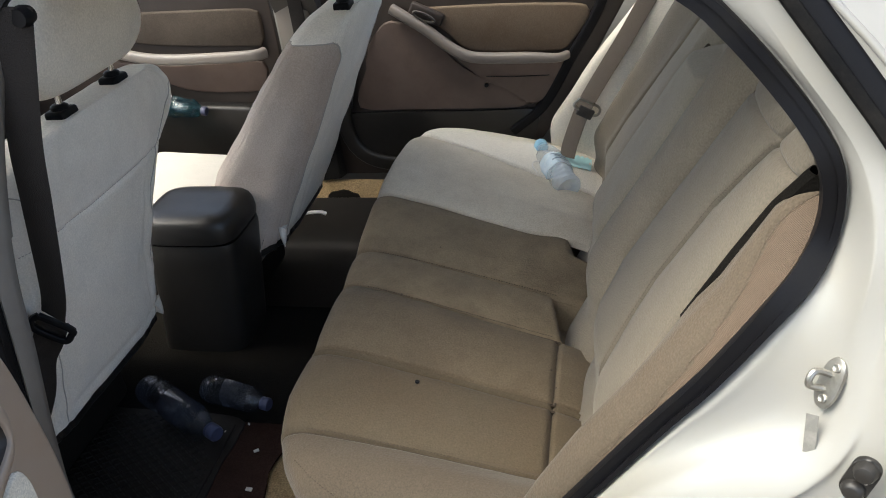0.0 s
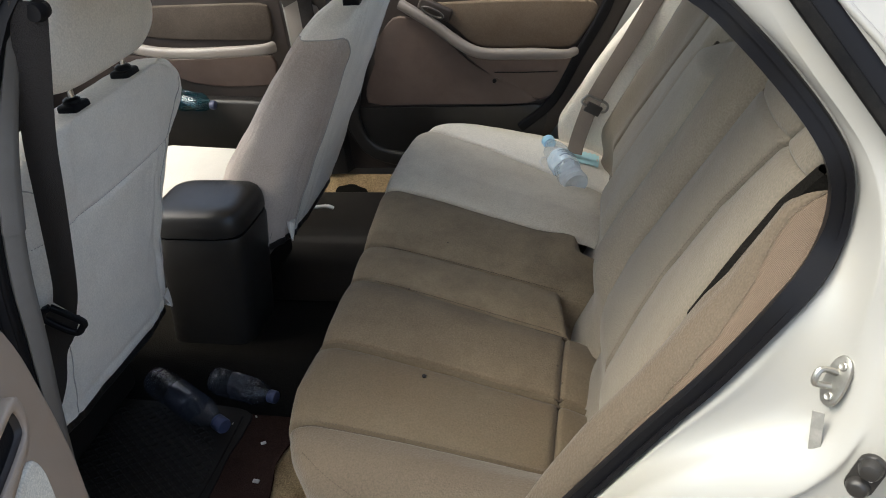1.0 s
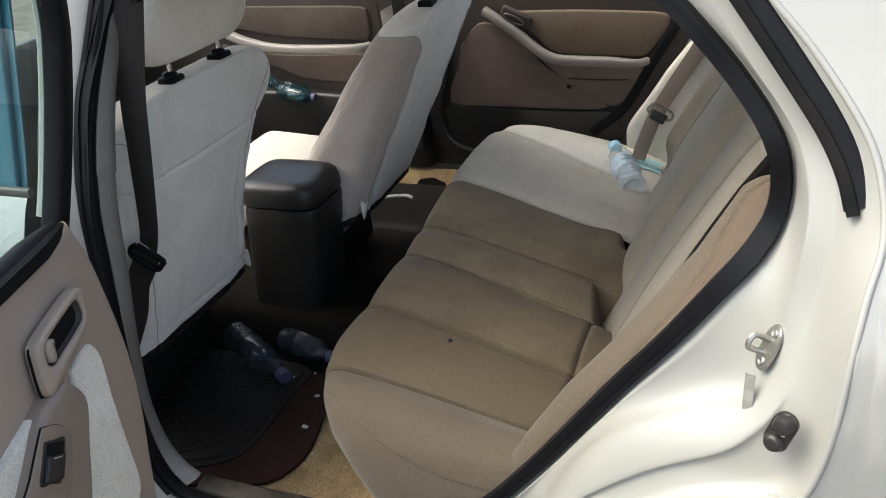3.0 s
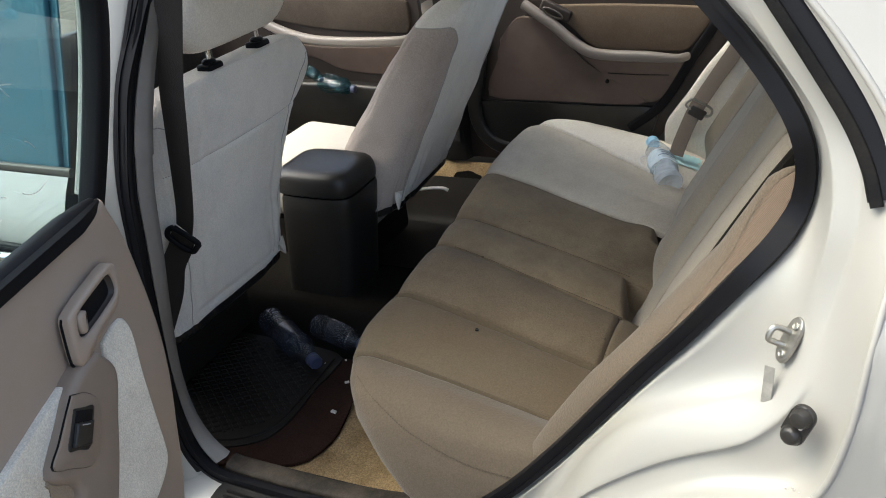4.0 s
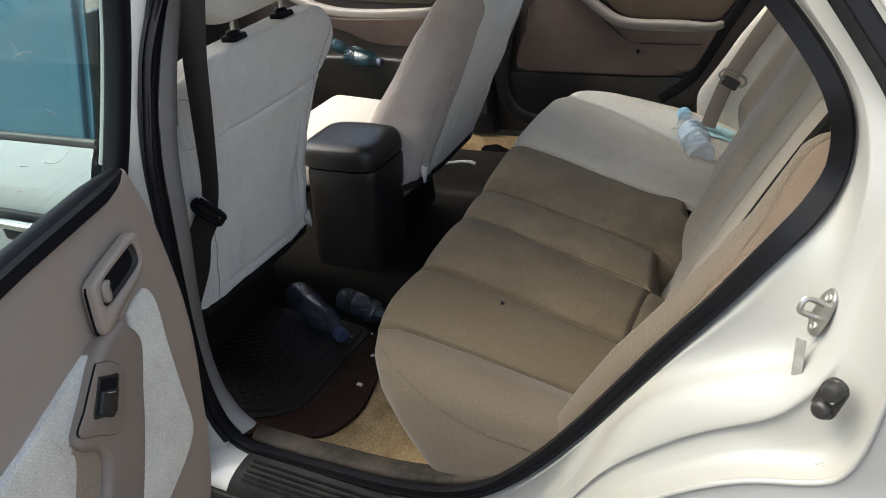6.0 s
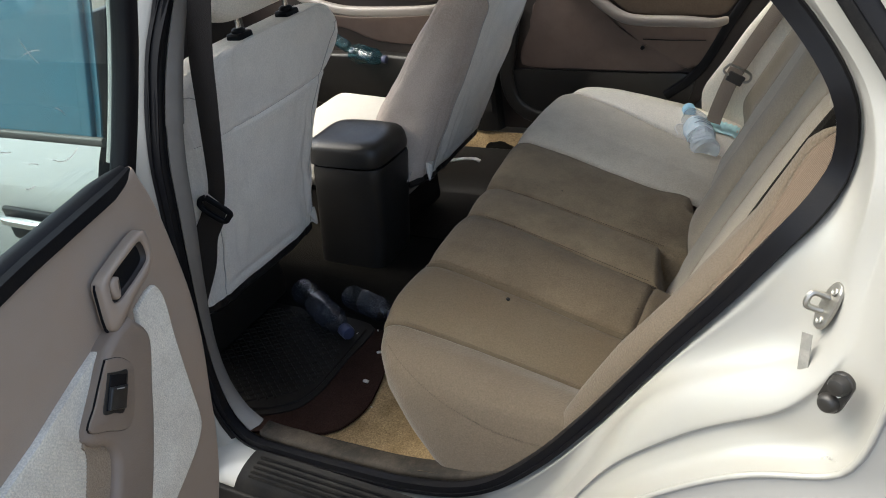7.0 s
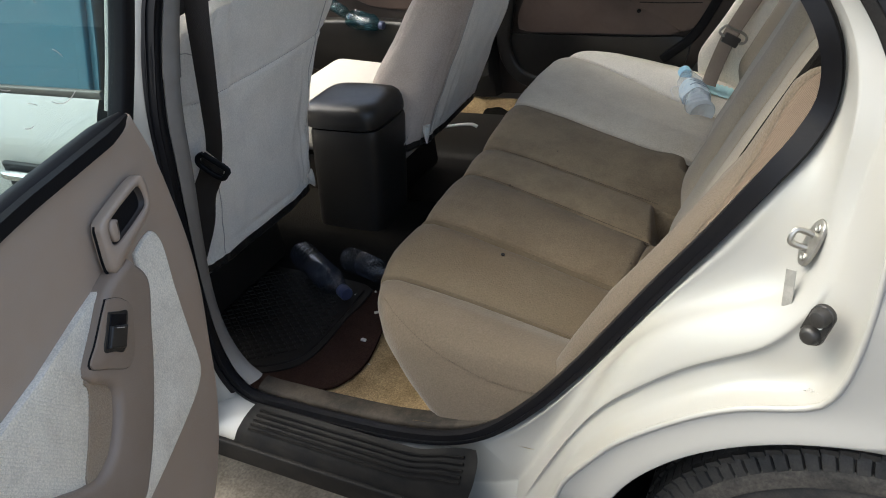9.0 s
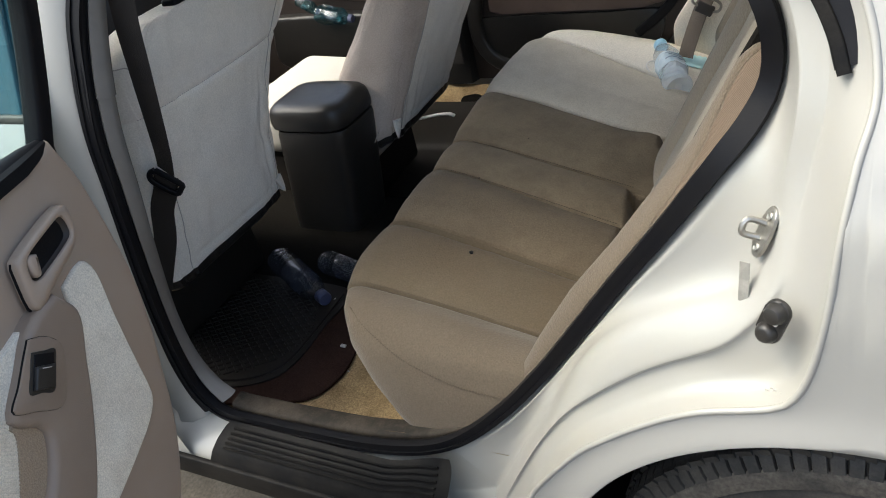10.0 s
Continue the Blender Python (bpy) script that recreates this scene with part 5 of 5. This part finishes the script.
# ---- front seats ----
def front_seat(cy, x0, z0, k, inner_w, outer_w, label, back_mat, side_mat, e, thick=1.0, seam_z=.95):
    """A front seat: its back rises from x0, z0 and leans by k; the widths run from foot to shoulder on the tunnel side and the door side."""
    st = thing("bucket_seat", (x0, cy, .22), label, "car seat", "front seats")
    H = 1.122 - z0
    F = [0, .12, .35, .62, .80, .90, .96, 1.0]
    sgn = 1 if cy < .85 else -1
    NA, NF = 240, 150
    rows = []
    fs = 1 - (1 - np.linspace(0, 1, NF)) ** 1.6
    cut_f = .84
    for f in fs:
        z = z0 + H * f
        x = x0 + k * (z - z0)
        wi, wo = (float(np.mean([np.interp(min(f, cut_f) + e_, F, w_) for e_ in (-.06, -.03, 0, .03, .05)])) for w_ in (inner_w, outer_w))
        r = 1 - math.sqrt(max(0, 1 - max(0, (f - cut_f) / (1 - cut_f)) ** 2))
        wi, wo = wi - .11 * r, wo - .09 * r
        th = thick * float(np.interp(f, [0, .3, .6, .85, .95, 1.0], [.25, .24, .195, .15, .135, .12])) * (1 - .45 * r)
        crease = .004 * math.exp(-((z - seam_z) / .005) ** 2)
        ring = []
        for a in np.linspace(0, 2 * math.pi, NA, endpoint=False):
            c, s = math.cos(a), math.sin(a)
            wd = (wi if s * sgn > 0 else wo) - crease
            low = smooth(f, .45, .0)
            wr = (.006 * noise.noise(Vector((c * 2, s * 5, z * 9))) + .003 * noise.noise(Vector((c * 5, s * 14, z * 20)))
                  + .005 * low * noise.noise(Vector((c * 3, s * 9 + z * 3, z * 5 + cy))) + .0025 * noise.noise(Vector((s * 22 + z * 20, c * 3, z * 9))) * smooth(abs(s), .5, .9))
            hem = .004 * math.exp(-((f - .045) / .012) ** 2)
            ring.append((x - th / 2 + (th / 2 - crease - hem) * math.copysign(abs(c) ** e, c) - .016 * r + wr, cy + wd * math.copysign(abs(s) ** e, s) + .4 * wr, z - (.014 * abs(s) ** 3 - .008 * noise.noise(Vector((c * 4, s * 6, cy))) if f < .06 else 0)))
        rows.append(ring)
    bm = bmesh.new()
    bm_loft(bm, np.array(rows))
    ob = part("backrest", bm, back_mat, st, "", 60)
    ob.data.materials.append(side_mat)
    R_ = np.array(rows)

    def arch(a):
        return .90 - .13 * (1 - math.sqrt(max(0, 1 - (max(0, 66 - a) / 34) ** 2)))

    def side_panel(f, jj):
        """Whether a spot lies on the sewn side panels, which end in an arch."""
        a = jj / NA * 360
        a = a if a <= 180 else 360 - a
        hi = arch(a)
        lo_a = 33
        return f < hi and a > lo_a
    for n_, p in enumerate(ob.data.polygons):
        i_, j_ = divmod(n_, NA)
        if i_ < NF - 1 and (R_[i_, j_, 2] > seam_z if side_mat == M_COVERU else side_panel(fs[i_], j_ + .5)):
            p.material_index = 1
    # dark lower edge under the cover, and a torn corner of the cloth
    c0 = R_[0].mean(0)
    bm = bmesh.new()
    bm_loft(bm, np.array([c0 + (R_[0] - c0) * np.array([.97, .985, 1]) + np.array([0, 0, .006]), c0 + (R_[0] - c0) * np.array([.95, .97, 1]) - np.array([0, 0, .022]), c0 + (R_[0] - c0) * np.array([.85, .9, 1]) - np.array([0, 0, .035])]))
    part("lower_edge", bm, M_DARK, st, "dark plastic lower edge of the seat back")
    tip = R_[3, int(NA * .105) if sgn > 0 else int(NA * .895)]
    bm = bmesh.new()
    bm_loft(bm, np.array([[tip + np.array([r * .6 * math.cos(a), r * math.sin(a), dz + .006 * math.sin(3 * a)]) for a in np.linspace(0, 2 * math.pi, 10, endpoint=False)] for r, dz in ((.020, .022), (.016, .004), (.010, -.016), (.002, -.030))]) + np.array([[[.002, .006 * sgn * k_, 0]] for k_ in range(4)]))
    part("torn_corner", bm, back_mat, st, "torn corner of the cloth cover")
    # sewn seams: round the back at mid height, and along the edge of the side panel
    ring_s = R_[int(np.argmin(np.abs(R_[:, 0, 2] - seam_z)))]
    cen_ = ring_s.mean(0)
    stitch_line(np.array([p + (p - cen_) / np.linalg.norm(p - cen_) * .0005 for p in np.roll(ring_s, NA // 2 - 20, 0)[NA // 4:NA // 4 + NA // 2 + 10]]), st, M_STITCHC, .0010)
    for side in (1, -1):
        line = []
        for f, a in [(f, 32.4) for f in np.linspace(.01, arch(32.4), 40)] + [(arch(a), a) for a in np.linspace(33, 150, 60)]:
            u, v = np.interp(f, fs, range(NF)), (a / 360 * NA) * side % NA
            i_, j_ = int(u), int(v)
            w, x_ = u - i_, v - j_
            p = (R_[i_, j_] * (1 - x_) + R_[i_, (j_ + 1) % NA] * x_) * (1 - w) + (R_[min(i_ + 1, NF - 1), j_] * (1 - x_) + R_[min(i_ + 1, NF - 1), (j_ + 1) % NA] * x_) * w
            line.append(p + np.array([.0006, -.0006, 0]))
        bm = bmesh.new()
        bm_sweep(bm, even(line, 120), circle(.0016 if side_mat == M_COVERT else .0012, 6), up=(1, 0, .2))
        part("side_seam", bm, M_STITCHC, st)
    for yy in (cy - .084 + .031 * sgn, cy + .084 + .031 * sgn):
        zt, xt = 1.122, x0 + k * H - .046
        bm = bmesh.new()
        bm_box(bm, (.040, .046, .020), .006, 3, Matrix.Translation((xt, yy, zt + .002)))
        bm_lathe(bm, [(.016, 0), (.015, .006), (.011, .009), (.0075, .010)], 20, Matrix.Translation((xt, yy, zt + .011)))
        part("post_guide", bm, M_SEAL, st, "black headrest post guide")
        bm = bmesh.new()
        bm_sweep(bm, [(xt, yy, zt), (xt + .004, yy, zt + .05), (xt + .008, yy, zt + .10)], circle(.006, 10), up=(1, 0, 0))
        part("headrest_post", bm, M_CHROME, st, "steel headrest post")
    bm = bmesh.new()
    rr = []
    xh = x0 + k * H - .03
    for f in np.linspace(0, 1, 24):
        z = 1.174 + .20 * f
        g = math.sin(math.pi * np.clip(f * .90 + .06, 0, 1)) ** .22
        sk = float(np.interp(f, [0, .15, .3, .6, 1], [.196, .200, .190, .155, .10]))
        rr.append([(xh + .02 * f + .055 * g * math.copysign(abs(math.cos(a)) ** .6, math.cos(a)), cy + .013 * sgn + sk * g * math.copysign(abs(math.sin(a)) ** .55, math.sin(a)), z) for a in np.linspace(0, 2 * math.pi, 48, endpoint=False)])
    bm_loft(bm, np.array(rr))
    part("headrest", bm, M_COVER, st, "beige-grey cloth headrest", 60)
    bm = bmesh.new()
    cx = x0 - .34
    bm_box(bm, (.52, .46, .17), .06, 5, Matrix.Translation((cx, cy, .53)) @ pose(0, 0, 0, 0, 4, 0))
    part("seat_cushion", bm, M_COVERW, st, "bright white covered seat cushion")
    bm = bmesh.new()
    bm_box(bm, (.44, .38, .20), .02, 2, Matrix.Translation((cx - .08, cy, .34)))
    part("seat_frame", bm, M_MAT, st, "dark seat base")
    return st


left = front_seat(.515, -.345, .535, .275, [.195, .190, .180, .207, .290, .318, .318, .318], [.27, .265, .265, .265, .27, .262, .235, .19], "front seat with grey-white cloth slip cover, seen from behind", M_COVER, M_COVERU, .40)
right = front_seat(1.195, -.150, .535, .50, [.225, .22, .215, .215, .22, .22, .20, .15], [.235, .235, .235, .24, .25, .24, .21, .15], "reclined front seat with grey slip cover over taupe sides", M_COVER, M_COVERT, .5, 1.1, 1.2)

# ---- centre console ----
con = thing("centre_console", (-.32, .90, .28), "dark plastic centre console box with closed lid", "console")
bm = bmesh.new()
rr = []
for f, wx, wy in ((0, .985, .985), (.5, .99, .99), (.86, 1, 1), (.965, 1, 1), (1, .97, .965)):
    z = .26 + .375 * f
    rr.append([(-.312 - .060 * (1 - f) + .122 * wx * math.copysign(abs(math.cos(a)) ** .35, math.cos(a)), .900 + .100 * wy * math.copysign(abs(math.sin(a)) ** .35, math.sin(a)), z) for a in np.linspace(0, 2 * math.pi, 48, endpoint=False)])
bm_loft(bm, np.array(rr))
part("box", bm, M_DARK, con)
bm = bmesh.new()
rr = []
for z, g in ((.641, .965), (.644, 1.0), (.660, 1.015), (.682, 1.0), (.697, .955), (.706, .87), (.711, .70), (.713, .4)):
    rr.append([(-.318 + .128 * g * math.copysign(abs(math.cos(a)) ** .42, math.cos(a)), .900 + .104 * g * math.copysign(abs(math.sin(a)) ** .42, math.sin(a)), z) for a in np.linspace(0, 2 * math.pi, 48, endpoint=False)])
bm_loft(bm, np.array(rr))
part("lid", bm, M_DARK, con, "padded dark lid")
bm = bmesh.new()
bm_box(bm, (.002, .05, .0016), .0005, 1, Matrix.Translation((-.200, .965, .545)) @ pose(0, 0, 0, 28, 0, 0))
part("scratch_line", bm, M_GREY, con)

# ---- belts ----
belt = thing("front_seat_belt", (-.16, .2, .45), "dark brown seat belt with black tongue on the middle pillar", "seat belt")
bm = bmesh.new()
P = cr([(-.052, .235, 1.36), (-.082, .235, 1.275), (-.121, .237, 1.165), (-.148, .240, 1.065), (-.198, .250, .90), (-.232, .262, .835)], 30)
TW = np.linspace(0, 1, 30)
bm_sweep(bm, P, rrect(.046, .002, .0008), up=np.stack([.65 - .75 * TW, -.76 - .24 * TW, 0 * TW], 1))
part("webbing", bm, M_BELT, belt)
bm = bmesh.new()
bm_sweep(bm, cr([(-.238, .262, .825), (-.262, .262, .785), (-.300, .262, .735), (-.330, .258, .66), (-.375, .250, .58), (-.42, .24, .50)], 24), rrect(.052, .002, .0008), up=(.45, -.88, .1))
part("webbing_lower", bm, M_BELT, belt)
mt = Matrix.Translation((-.240, .258, .815)) @ Matrix.Diagonal((.82, .82, .82, 1)) @ axes((0, 0, 0), (.62, .30, -.72), (.55, .30, .78))
bm = bmesh.new()
bm_sweep(bm, [mt @ Vector((x, y, 0)) for x, y in rounded([(-.036, .012), (.034, .012), (.042, .0), (.036, -.020), (-.026, -.020), (-.042, -.004)], 40) + [(-.036, .012)]], rrect(.012, .010, .003), up=mt.col[2].xyz)
part("tongue", bm, M_SEAL, belt, "black plastic belt tongue")
bm = bmesh.new()
bm_lathe(bm, [(.012, -.012), (.015, 0), (.012, .012)], 16, Matrix.Translation((-.05, .245, 1.345)) @ pose(0, 0, 0, 90, 0, 0))
part("belt_guide", bm, M_SEAL, belt, "grey-brown belt guide")
fb = thing("rear_seat_belt", (.63, 1.5, .55), "taupe rear seat belt with metal buckle", "seat belt")
bm = bmesh.new()
bm_sweep(bm, cr([(.575, 1.44, .555), (.585, 1.455, .593), (.612, 1.465, .669), (.631, 1.470, .710), (.672, 1.470, .783), (.732, 1.470, .884), (.789, 1.470, .987), (.882, 1.465, 1.15)], 40), rrect(.050, .002, .0008), up=(-.45, -.85, .35))
part("webbing", bm, M_BELTT, fb)
mb = axes((.634, 1.455, .703), (.83, .20, -.52), (.45, .1, .88))
bm = bmesh.new()
bm_sweep(bm, [mb @ Vector((x, y, 0)) for x, y in rounded([(-.032, .014), (.032, .014), (.034, -.012), (-.034, -.012)], 30) + [(-.032, .014)]], rrect(.007, .007, .002), up=mb.col[2].xyz)
part("buckle_frame", bm, M_METAL, fb, "grey metal buckle frame")
bm = bmesh.new()
bm_box(bm, (.05, .03, .012), .004, 2, mb @ Matrix.Translation((.004, -.016, -.002)))
part("buckle_tongue", bm, M_TRIM, fb)

# ---- loose things ----
def bottle(name, base, tip, r, label, cap_mat, crush=0.0, film=True, seed=0, tint=None):
    """A thin plastic bottle with rings, shoulder and screw cap, dented where it is crushed."""
    d = Vector(tip) - Vector(base)
    L = d.length
    ob = thing(name, base, label, "bottle", "plastic bottles")
    m = Matrix.Translation(base) @ d.to_track_quat("Z", "Y").to_matrix().to_4x4()

    def dent(q):
        n1 = noise.noise(Vector((q.x * 24, q.y * 24, q.z * 17 + seed)))
        n2 = noise.cell(Vector((q.x * 60, q.y * 60, q.z * 42 + seed))) - .5
        k = 1 + crush * (.75 * n1 + .18 * n2) * smooth(q.z, 0, .2 * L) * smooth(q.z, .92 * L, .72 * L)
        return Vector((q.x * k, q.y * (2 - k) if crush > .3 else q.y * k, q.z))

    def turned(prof, n):
        b = bmesh.new()
        bm_lathe(b, prof, n)
        for v in b.verts:
            v.co = m @ dent(v.co)
        return b
    zs = np.r_[.008 / L, np.arange(.05, .68, .022)]
    rings_ = [(r * (1 - (.05 if i % 3 == 0 else 0.0) - (.03 if .30 < z < .60 else 0.0)), z * L) for i, z in enumerate(zs)]
    prof = [(.25 * r, .010), (.55 * r, .004), (.86 * r, .0)] + rings_ + [(.95 * r, .70 * L), (.84 * r, .76 * L), (.66 * r, .81 * L), (.48 * r, .85 * L), (.40 * r, .88 * L), (.40 * r, .91 * L)]
    part("bottle_body", turned(prof, 26), tint or (M_PETG if film else M_PETD), ob, "clear crumpled plastic", 24)
    part("bottle_wrap", turned([(.985 * r, .335 * L), (1.005 * r, .34 * L), (1.005 * r, .46 * L), (1.005 * r, .57 * L), (.985 * r, .575 * L)], 26), tint or (M_FILM if film else M_PETW), ob, "pale blue printed film" if film else "dusty film band", 24)
    if film:
        for za, a0, a1 in ((.41, .2, 2.4), (.47, .5, 2.0), (.52, .3, 2.6)):
            b = bmesh.new()
            bm_grid(b, [[m @ dent(Vector((1.03 * r * math.cos(a), 1.03 * r * math.sin(a), (za + e) * L))) for e in (-.010, .010)] for a in np.linspace(a0 + seed, a1 + seed, 14)])
            bm_thick(b, .0004)
            part("print_bar", b, M_PRINT, ob, "dark blue printing")
    b = bmesh.new()
    bm_lathe(b, [(.2 * r, .895 * L), (.47 * r, .895 * L), (.48 * r, .915 * L), (.46 * r, .92 * L), (.48 * r, .925 * L), (.48 * r, .985 * L), (.43 * r, L), (.2 * r, L)], 24, m)
    part("cap", b, cap_mat, ob, "screw cap")
    return ob


bottle("water_bottle", (.588, 1.290, .530), (.492, 1.492, .578), .040, "clear water bottle with pale blue cap on the seat", M_CAPB, .28, True, 1)
bottle("water_bottle", (-.484, .694, .268), (-.226, .560, .252), .041, "empty clear water bottle lying on the floor mat", M_CAPD, .15, False, 3)
bottle("water_bottle", (-.318, .705, .268), (-.130, .664, .258), .035, "crushed empty bottle lying by the tunnel", M_CAPD, .6, False, 5)
bottle("water_bottle", (-.745, 1.552, .716), (-.598, 1.552, .690), .031, "crushed teal bottle in the far door pocket", M_CAPD, .5, False, 7, M_PETT)
bottle("water_bottle", (-.815, 1.552, .772), (-.735, 1.552, .722), .021, "small teal bottle in the far door pocket", M_CAPD, .4, False, 9, M_PETT)
bm = bmesh.new()
bm_grid(bm, [[(.545 + .10 * u, 1.405 + .075 * v + .02 * u, cushion_z(.545 + .10 * u, 1.43) + .012 + .002 * math.sin(9 * v) + .0012 * math.sin(u * 45)) for v in np.linspace(0, 1, 12)] for u in np.linspace(0, 1, 24)])
bm_thick(bm, .0015)
solid("face_mask", bm, M_MASK, "light blue pleated face mask under the bottle", "face mask")
bm = bmesh.new()
bm_sweep(bm, cr([(.495, 1.345, cushion_z(.495, 1.345) + .010), (.48, 1.375, cushion_z(.48, 1.375) + .010), (.49, 1.40, cushion_z(.49, 1.40) + .011), (.53, 1.40, cushion_z(.53, 1.40) + .011), (.57, 1.41, cushion_z(.57, 1.41) + .012)], 24), circle(.0018, 6))
solid("mask_cord", bm, M_WHITE, "white ear loop of the face mask", "cord")
for k, (x, y, z, s) in enumerate(((-.096, .430, .222, .010), (-.125, .545, .222, .008), (-.23, .60, .222, .005), (-.18, .63, .222, .005), (-.03, .35, .222, .004))):
    bm = bmesh.new()
    bm_box(bm, (s * 1.6, s, s * .5), s * .2, 2, Matrix.Translation((x, y, z)) @ pose(0, 0, 0, 10 * k, 5, 40 * k))
    solid("litter_scrap", bm, M_GREY, "small pale scrap of litter on the carpet", "litter", "scraps of litter")

# ---- mats ----
def sheet(name, pts, z, t, material, label, cat):
    b = bmesh.new()
    bm_prism(b, pts, t, t * .4, Matrix.Translation((0, 0, z)))
    return solid(name, b, material, label, cat)


sheet("carpet_mat", rounded([(-.70, .155), (-.35, .170), (-.24, .195), (-.14, .222), (-.075, .258), (-.045, .345), (-.06, .44), (-.075, .50), (-.05, .60), (-.04, .70), (-.3, .72), (-.9, .72), (-1.2, .4), (-1.0, .16)], 80), .210, .008, M_MAROON, "dark maroon carpet mat in the rear footwell", "floor mat")
mat_ob = sheet("rubber_mat", rounded([(-.76, .20), (-.50, .20), (-.32, .225), (-.225, .275), (-.195, .335), (-.190, .40), (-.195, .50), (-.19, .58), (-.22, .65), (-.5, .66), (-.80, .64), (-.82, .4)], 80), .217, .006, M_MAT, "black ribbed rubber floor mat", "floor mat")
bm = bmesh.new()
for sgn in (1, -1):
    for c in np.arange(-.62, .62, .028):
        run = []
        for u in np.linspace(-.5, .5, 120):
            x, y = -.50 + .82 * u + .42 * sgn * c, .44 + .58 * sgn * u - .60 * c
            if ((x + .50) / .285) ** 2 + ((y - .44) / .205) ** 2 < 1:
                run.append((x, y, .2238 + .001 * noise.noise(Vector((x * 12, y * 12, 1)))))
        if len(run) > 6:
            bm_sweep(bm, run[::4] + [run[-1]], [(-.0042, -.0015), (-.0026, .0024), (.0026, .0024), (.0042, -.0015)])
tagged(part("mat_ribs", bm, M_MAT, mat_ob), kind="stuff")
bm = bmesh.new()
bm_sweep(bm, cr([(-.80, .23, .225), (-.50, .222, .225), (-.33, .245, .225), (-.245, .29, .225), (-.215, .345, .225), (-.21, .45, .225), (-.215, .62, .225)], 40), circle(.005, 6))
part("mat_rim", bm, M_MAT, mat_ob)
bm = bmesh.new()
bm_grid(bm, [[(x, y, .214 + .087 * (smooth(y, .66, .76) - smooth(y, 1.0, 1.10)) + .06 * smooth(x, .05, .35)) for y in np.linspace(.64, 1.12, 34)] for x in np.linspace(-1.2, .20, 24)])
bm_thick(bm, .006)
solid("tunnel_mat", bm, M_DCARP, "dark mat over the floor tunnel", "floor mat")
bm = bmesh.new()
bm_grid(bm, [[(x, y, .216 + .205 * smooth(y, 1.46, 1.60) + .06 * smooth(x, .05, .35)) for y in np.linspace(1.09, 1.552, 22)] for x in np.linspace(-.9, .20, 22)])
bm_thick(bm, .006)
solid("far_mat", bm, M_MAT, "dark mat in the far footwell", "floor mat")
bm = bmesh.new()
bm_sweep(bm, cr([(-.33, 1.40, .375), (-.29, 1.43, .372), (-.25, 1.43, .378), (-.222, 1.428, .380), (-.205, 1.43, .372)], 30), rrect(.018, .005, .002))
part("strap", bm, M_WHITE, right, "white cloth strap under the seat")
bm = bmesh.new()
bm_pillow(bm, [((.050 + .013 * noise.noise(Vector((2 * math.cos(a), 2 * math.sin(a), 5)))) * 1.25 * math.cos(a), (.044 + .014 * noise.noise(Vector((2 * math.cos(a), 2 * math.sin(a), 9)))) * math.sin(a)) for a in np.linspace(0, 2 * math.pi, 50, endpoint=False)], .007, .005, Matrix.Translation((-.185, 1.553, .347)) @ pose(0, 0, 0, 60, 0, 0))
part("carpet_plug", bm, M_DCARP, car, "dark rounded patch on the far carpet")
